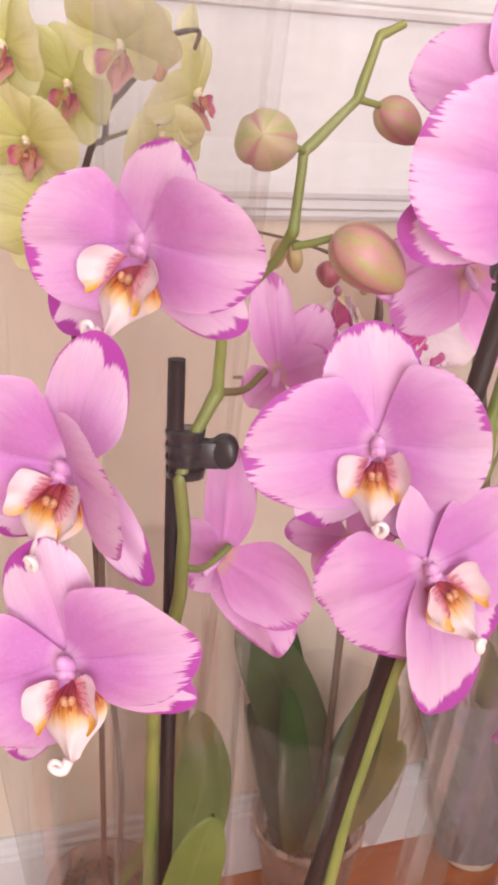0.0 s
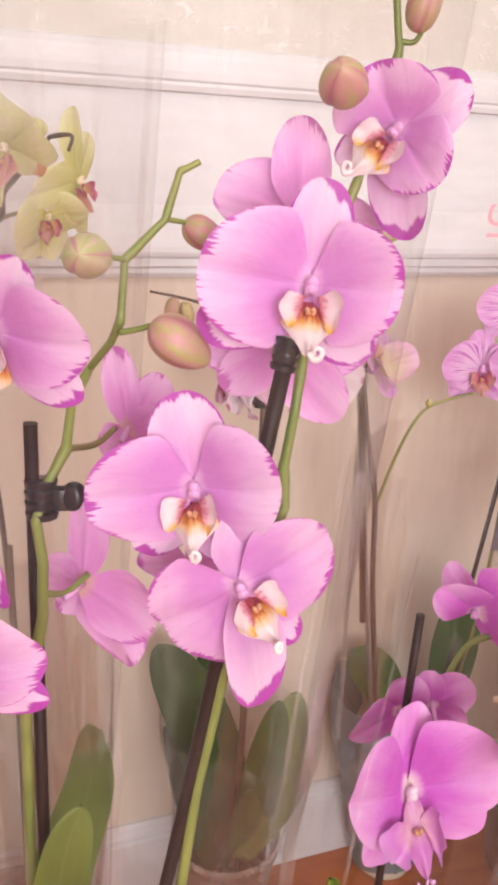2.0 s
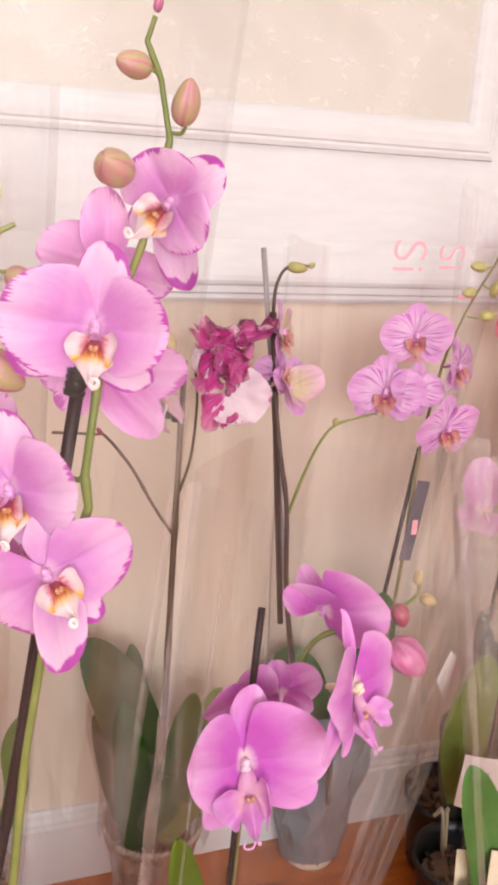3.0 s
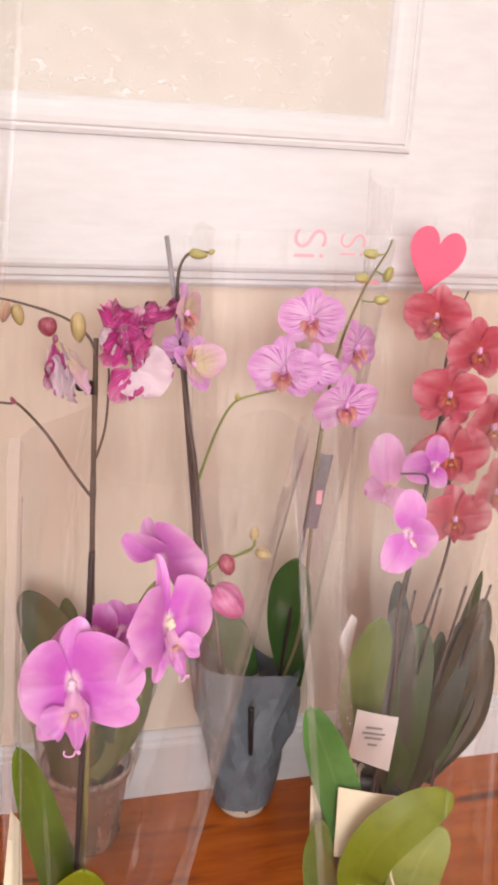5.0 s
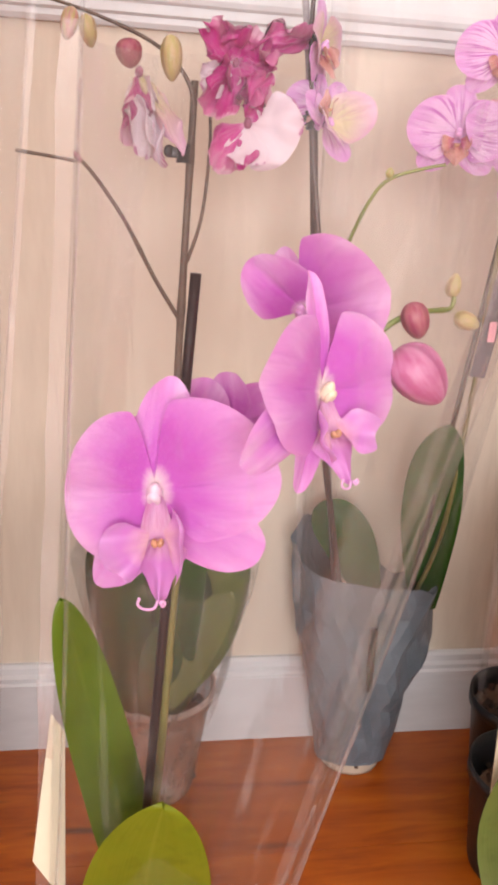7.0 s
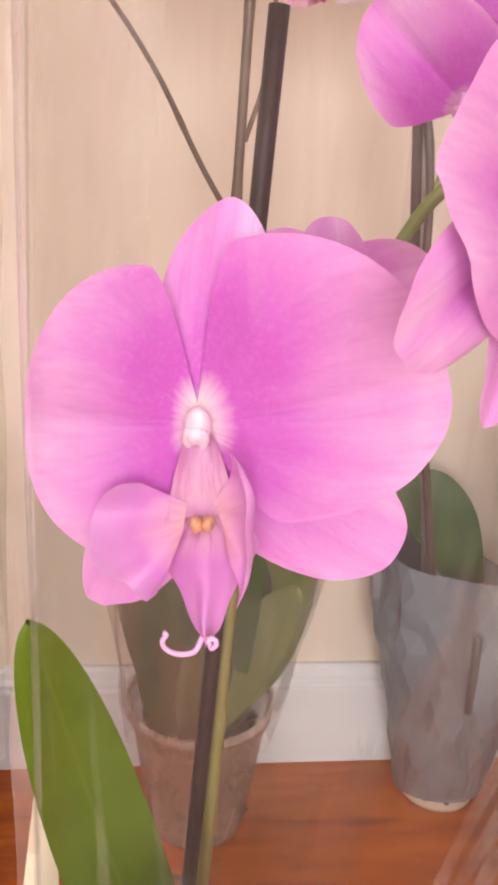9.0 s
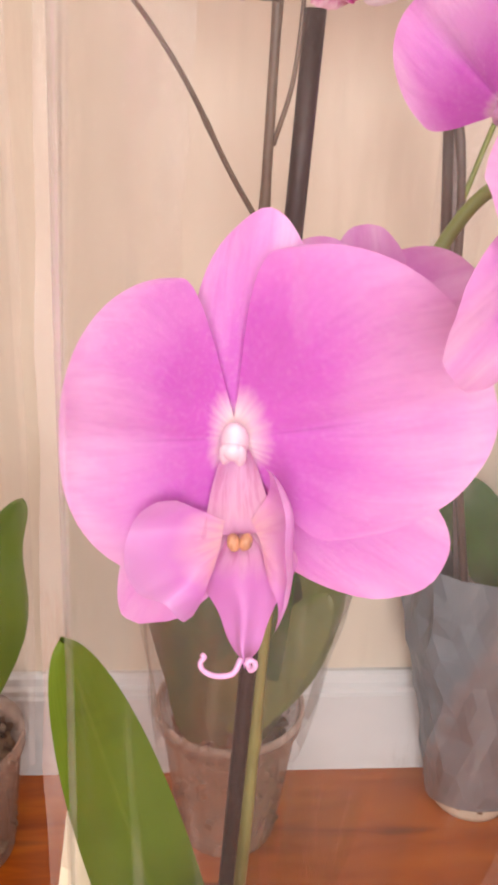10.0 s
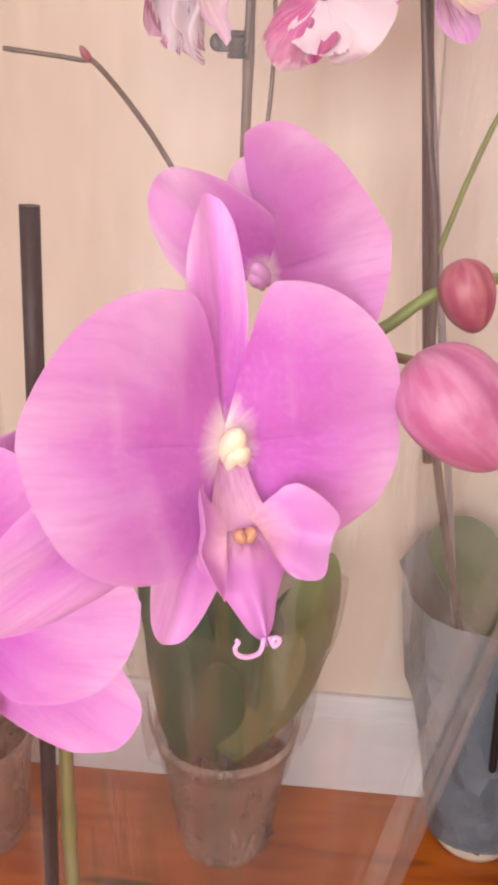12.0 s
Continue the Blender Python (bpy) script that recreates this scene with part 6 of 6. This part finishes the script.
# ------------------------------------------------------------ coral red orchid in a heart-printed sleeve
def orchid_red():
    o = thing("potted_orchid", (0.632, 0.885, 0.0), "coral red moth orchid in a heart-printed clear sleeve", "orchid")
    pot(o, o.location, 0.06, 0.046, 0.12, POT_BLACK, seed=9, label="black plastic pot")
    stem(o, "flower_spike", [(0.632, 0.885, 0.1), (0.707, 0.880, 0.422), (0.695, 0.875, 0.542), (0.669, 0.870, 0.653), (0.671, 0.870, 0.741), (0.686, 0.870, 0.788)], 0.0026, 0.0012, STEM_DARK, (0.4, 0.7), steps=8)
    stake(o, (0.635, 0.89, 0.1), (0.682, 0.880, 0.713), 0.0026)
    for p, yw, rl, sz in (((0.672, 0.860, 0.662), -15, 5, 0.085), ((0.681, 0.855, 0.584), -10, -5, 0.095), ((0.698, 0.855, 0.496), -5, 0, 0.090), ((0.703, 0.860, 0.717), 5, 0, 0.085), ((0.737, 0.860, 0.619), 15, 0, 0.09), ((0.755, 0.860, 0.530), 20, 0, 0.085), ((0.654, 0.880, 0.756), -40, 0, 0.075)):
        flower(o, p, yw, 0, rl, sz * 1.12, RED, LIP_DARK, LIP_DARK, label="coral red flower")
    bud(o, (0.641, 0.850, 0.736), (-0.3, -0.8, 0), 0.012, 0.012, BUD_GREEN)
    for q in range(5):
        a = Vector((0.60 - 0.006 * q, 0.835 - 0.004 * (q % 3), 0.135))
        stem(o, "root", [a, a + Vector((-0.012 + 0.004 * q, -0.012, 0.012)), a + Vector((-0.016 + 0.006 * q, -0.018, -0.025 - 0.006 * q))], 0.0024, 0.0018, ROOT, label="pale aerial root", sides=8)
    wrap = sleeve(o, o.location + Vector((0.02, 0, 0.02)), 0.065, (0.661, 0.870, 0.911), 0.11, FILM_PINK, 0.04, 18.0)
    heart(wrap, (0.667, 0.930, 0.821), 0.078, 12)
    return o


orchid_red()


# ------------------------------------------------------------ lilac orchid with a white card, behind the leafy one
def orchid_lilac():
    o = thing("potted_orchid", (0.585, 0.775, 0.0), "lilac-pink orchid with a white printed card", "orchid")
    pot(o, o.location, 0.06, 0.046, 0.12, POT_BLACK, 0.7, seed=11)
    stem(o, "flower_spike", [(0.585, 0.780, 0.100), (0.600, 0.775, 0.273), (0.578, 0.740, 0.431), (0.566, 0.700, 0.520), (0.585, 0.725, 0.565), (0.612, 0.775, 0.585), (0.598, 0.815, 0.575)], 0.0024, 0.0012, STEM_DARK, (0.4, 0.7), steps=8)
    bloom(o, (0.551, 0.680, 0.559), -12, 0, 0, 0.072, [("dorsal", -6, 0.0500, 0.0170, 0.0170, 0), ("petal", -152, 0.0470, 0.0200, 0.0200, 6), ("petal", 80, 0.0300, 0.0200, 0.0200, 20), ("lateral", 140, 0.0330, 0.0100, 0.0100, 0)], MAUVE, LIP, LIP_LOBE, lip_size=0.9, lip_yaw=30, lip_roll=45, label="magenta-pink flower with a pale lip")
    bloom(o, (0.628, 0.790, 0.594), 150, 0, 0, 0.080, [("petal", 112, 0.0400, 0.0200, 0.0220, 0), ("dorsal", -1, 0.0360, 0.0141, 0.0132, 0), ("lateral", -165, 0.0300, 0.0119, 0.0121, 0)], MAUVE, with_lip=False)
    bloom(o, (0.600, 0.848, 0.545), 160, 0, 0, 0.080, [("dorsal", 9, 0.0700, 0.0221, 0.0239, 0), ("petal", 114, 0.0324, 0.0206, 0.0198, 0), ("lateral", -152, 0.0287, 0.0144, 0.0164, 0)], BACK, sepals=BACK, with_lip=False)
    bud(o, (0.584, 0.760, 0.559), (0.7, -0.4, -0.3), 0.020, 0.013, BUD_TAN)
    leaf(o, [(0.560, 0.770, 0.210), (0.552, 0.765, 0.311), (0.567, 0.760, 0.414)], 0.055, LEAF_OLIVE, (-0.2, -1, 0.2))
    # a crowd of dull leaves and bare stems behind
    rnd = random.Random(12)
    low = Vector((0.640, 0.830, 0.105))
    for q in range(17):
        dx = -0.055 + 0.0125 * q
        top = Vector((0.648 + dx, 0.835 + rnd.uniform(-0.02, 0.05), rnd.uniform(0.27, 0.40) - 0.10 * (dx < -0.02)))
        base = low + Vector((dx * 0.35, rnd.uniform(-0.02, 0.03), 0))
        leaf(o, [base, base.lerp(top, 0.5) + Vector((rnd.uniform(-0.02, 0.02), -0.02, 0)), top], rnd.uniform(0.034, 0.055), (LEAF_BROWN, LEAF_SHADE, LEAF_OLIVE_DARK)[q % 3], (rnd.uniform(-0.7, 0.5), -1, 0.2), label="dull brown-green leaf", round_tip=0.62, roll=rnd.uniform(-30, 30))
    for q in range(4):
        base = low + Vector((-0.03 + 0.028 * q, -0.02, 0))
        stem(o, "bare_stem", [base, base + Vector((0.004, 0, 0.12)), Vector((0.627 + 0.035 * q, 0.800, 0.424))], 0.0024, 0.0018, STEM_DARK)
    for q in range(9):
        a = Vector((0.545 + 0.004 * q, 0.730 - 0.003 * (q % 3), 0.128))
        stem(o, "root", [a, a + Vector((rnd.uniform(-0.016, 0.006), -0.010, 0.014)), a + Vector((rnd.uniform(-0.022, 0.012), -0.014, -0.020 - rnd.uniform(0, 0.03)))], 0.0020, 0.0014, ROOT, label="pale aerial root", sides=7)
    white = card(o, [(0.531, 0.735, 0.240), (0.587, 0.735, 0.210), (0.592, 0.735, 0.288), (0.537, 0.735, 0.306)], CARD_WHITE, label="white printed card")
    for q, w in ((0.30, 0.022), (0.42, 0.030), (0.52, 0.024), (0.66, 0.012)):
        p = Vector((0.544, 0.731, 0.299)).lerp(Vector((0.543, 0.731, 0.233)), q)
        b = bar(white, p + Vector((0.016, 0, 0)), w, 0.0022, PRINT_GREY)
        b.rotation_euler = (0, radians(14), 0)
    card(o, [(0.531, 0.800, 0.361), (0.546, 0.800, 0.329), (0.553, 0.800, 0.390), (0.545, 0.800, 0.398)], CARD_WHITE)
    return o


orchid_lilac()


# ------------------------------------------------------------ leafy plant with curling leaves
def orchid_leafy():
    o = thing("potted_orchid", (0.511, 0.461, 0.000), "leafy orchid with broad curling leaves and pale roots", "orchid")
    pot(o, o.location, 0.06, 0.046, 0.12, POT_CLEAR, seed=10)
    leaf(o, [(0.542, 0.500, 0.090), (0.480, 0.545, 0.220), (0.476, 0.535, 0.290), (0.507, 0.530, 0.332), (0.556, 0.535, 0.349)], 0.046, LEAF_LIME, (-0.35, -0.75, 0.6), label="curling yellow-green leaf", round_tip=0.6)
    leaf(o, [(0.530, 0.500, 0.090), (0.475, 0.575, 0.274), (0.445, 0.570, 0.360), (0.414, 0.565, 0.444)], 0.044, LEAF_FRESH, (-0.1, -1, 0.3), label="bright green leaf", round_tip=0.6)
    leaf(o, [(0.486, 0.490, 0.090), (0.446, 0.570, 0.214), (0.436, 0.570, 0.310)], 0.033, LEAF_OLIVE, (-0.3, -1, 0.3))
    leaf(o, [(0.545, 0.490, 0.090), (0.524, 0.530, 0.215), (0.520, 0.522, 0.283), (0.542, 0.520, 0.327)], 0.05, LEAF_LIGHT, (-0.3, -1, 0.4), round_tip=0.55, label="pale yellow-green leaf")
    card(o, [(0.452, 0.565, 0.265), (0.557, 0.565, 0.245), (0.552, 0.565, 0.318), (0.450, 0.565, 0.349)], CARD_CREAM, label="cream card tag")
    card(o, [(0.434, 0.585, 0.250), (0.454, 0.585, 0.282), (0.456, 0.585, 0.331), (0.429, 0.585, 0.337)], CARD_CREAM, label="cream card tag")
    card(o, [(0.435, 0.530, 0.219), (0.479, 0.530, 0.181), (0.479, 0.530, 0.204), (0.438, 0.530, 0.248)], CARD_RED, label="dark red card")
    stem(o, "root", [(0.460, 0.520, 0.271), (0.486, 0.515, 0.264), (0.520, 0.520, 0.232)], 0.0016, 0.0013, ROOT, label="pale aerial root")
    stem(o, "root", [(0.489, 0.520, 0.295), (0.497, 0.515, 0.267), (0.521, 0.515, 0.251), (0.537, 0.520, 0.216)], 0.0016, 0.0013, ROOT, label="pale aerial root")
    sleeve(o, o.location + Vector((0, 0, 0.02)), 0.066, (0.499, 0.600, 0.688), 0.10, FILM, 0.05, 21.0)
    return o


orchid_leafy()


# ------------------------------------------------------------ floor planks
def planks():
    floor = bpy.data.objects["floor"]
    w, ln = 0.19, 1.2
    made = {}

    def plank_mesh(length):
        key = round(length, 3)
        if key not in made:
            bm = bmesh.new()
            box(bm, 0.0, length - 0.0004, 0.0, w - 0.0004, -0.012, 0.0, 0.0003)
            me = bpy.data.meshes.new("plank")
            bm.to_mesh(me)
            bm.free()
            me.materials.append(WOOD)
            made[key] = me
        return made[key]

    rnd = random.Random(7)
    rows = 7
    for r in range(rows):
        x, length = X0, 1.21 + 0.015 * r if r < 4 else rnd.uniform(0.3, ln)
        while x < X1 - 0.01:
            length = min(length, X1 - x)
            ob = new("plank", plank_mesh(length))
            ob.location = (x, WY - (r + 1) * w, rnd.uniform(-0.0002, 0))
            ob.parent = floor
            x += length
            length = ln
    bm = bmesh.new()
    box(bm, X0, X1, Y0, WY - rows * w - 0.001, -0.012, 0.0)
    part("plank_field", bm, WOOD, floor)


planks()
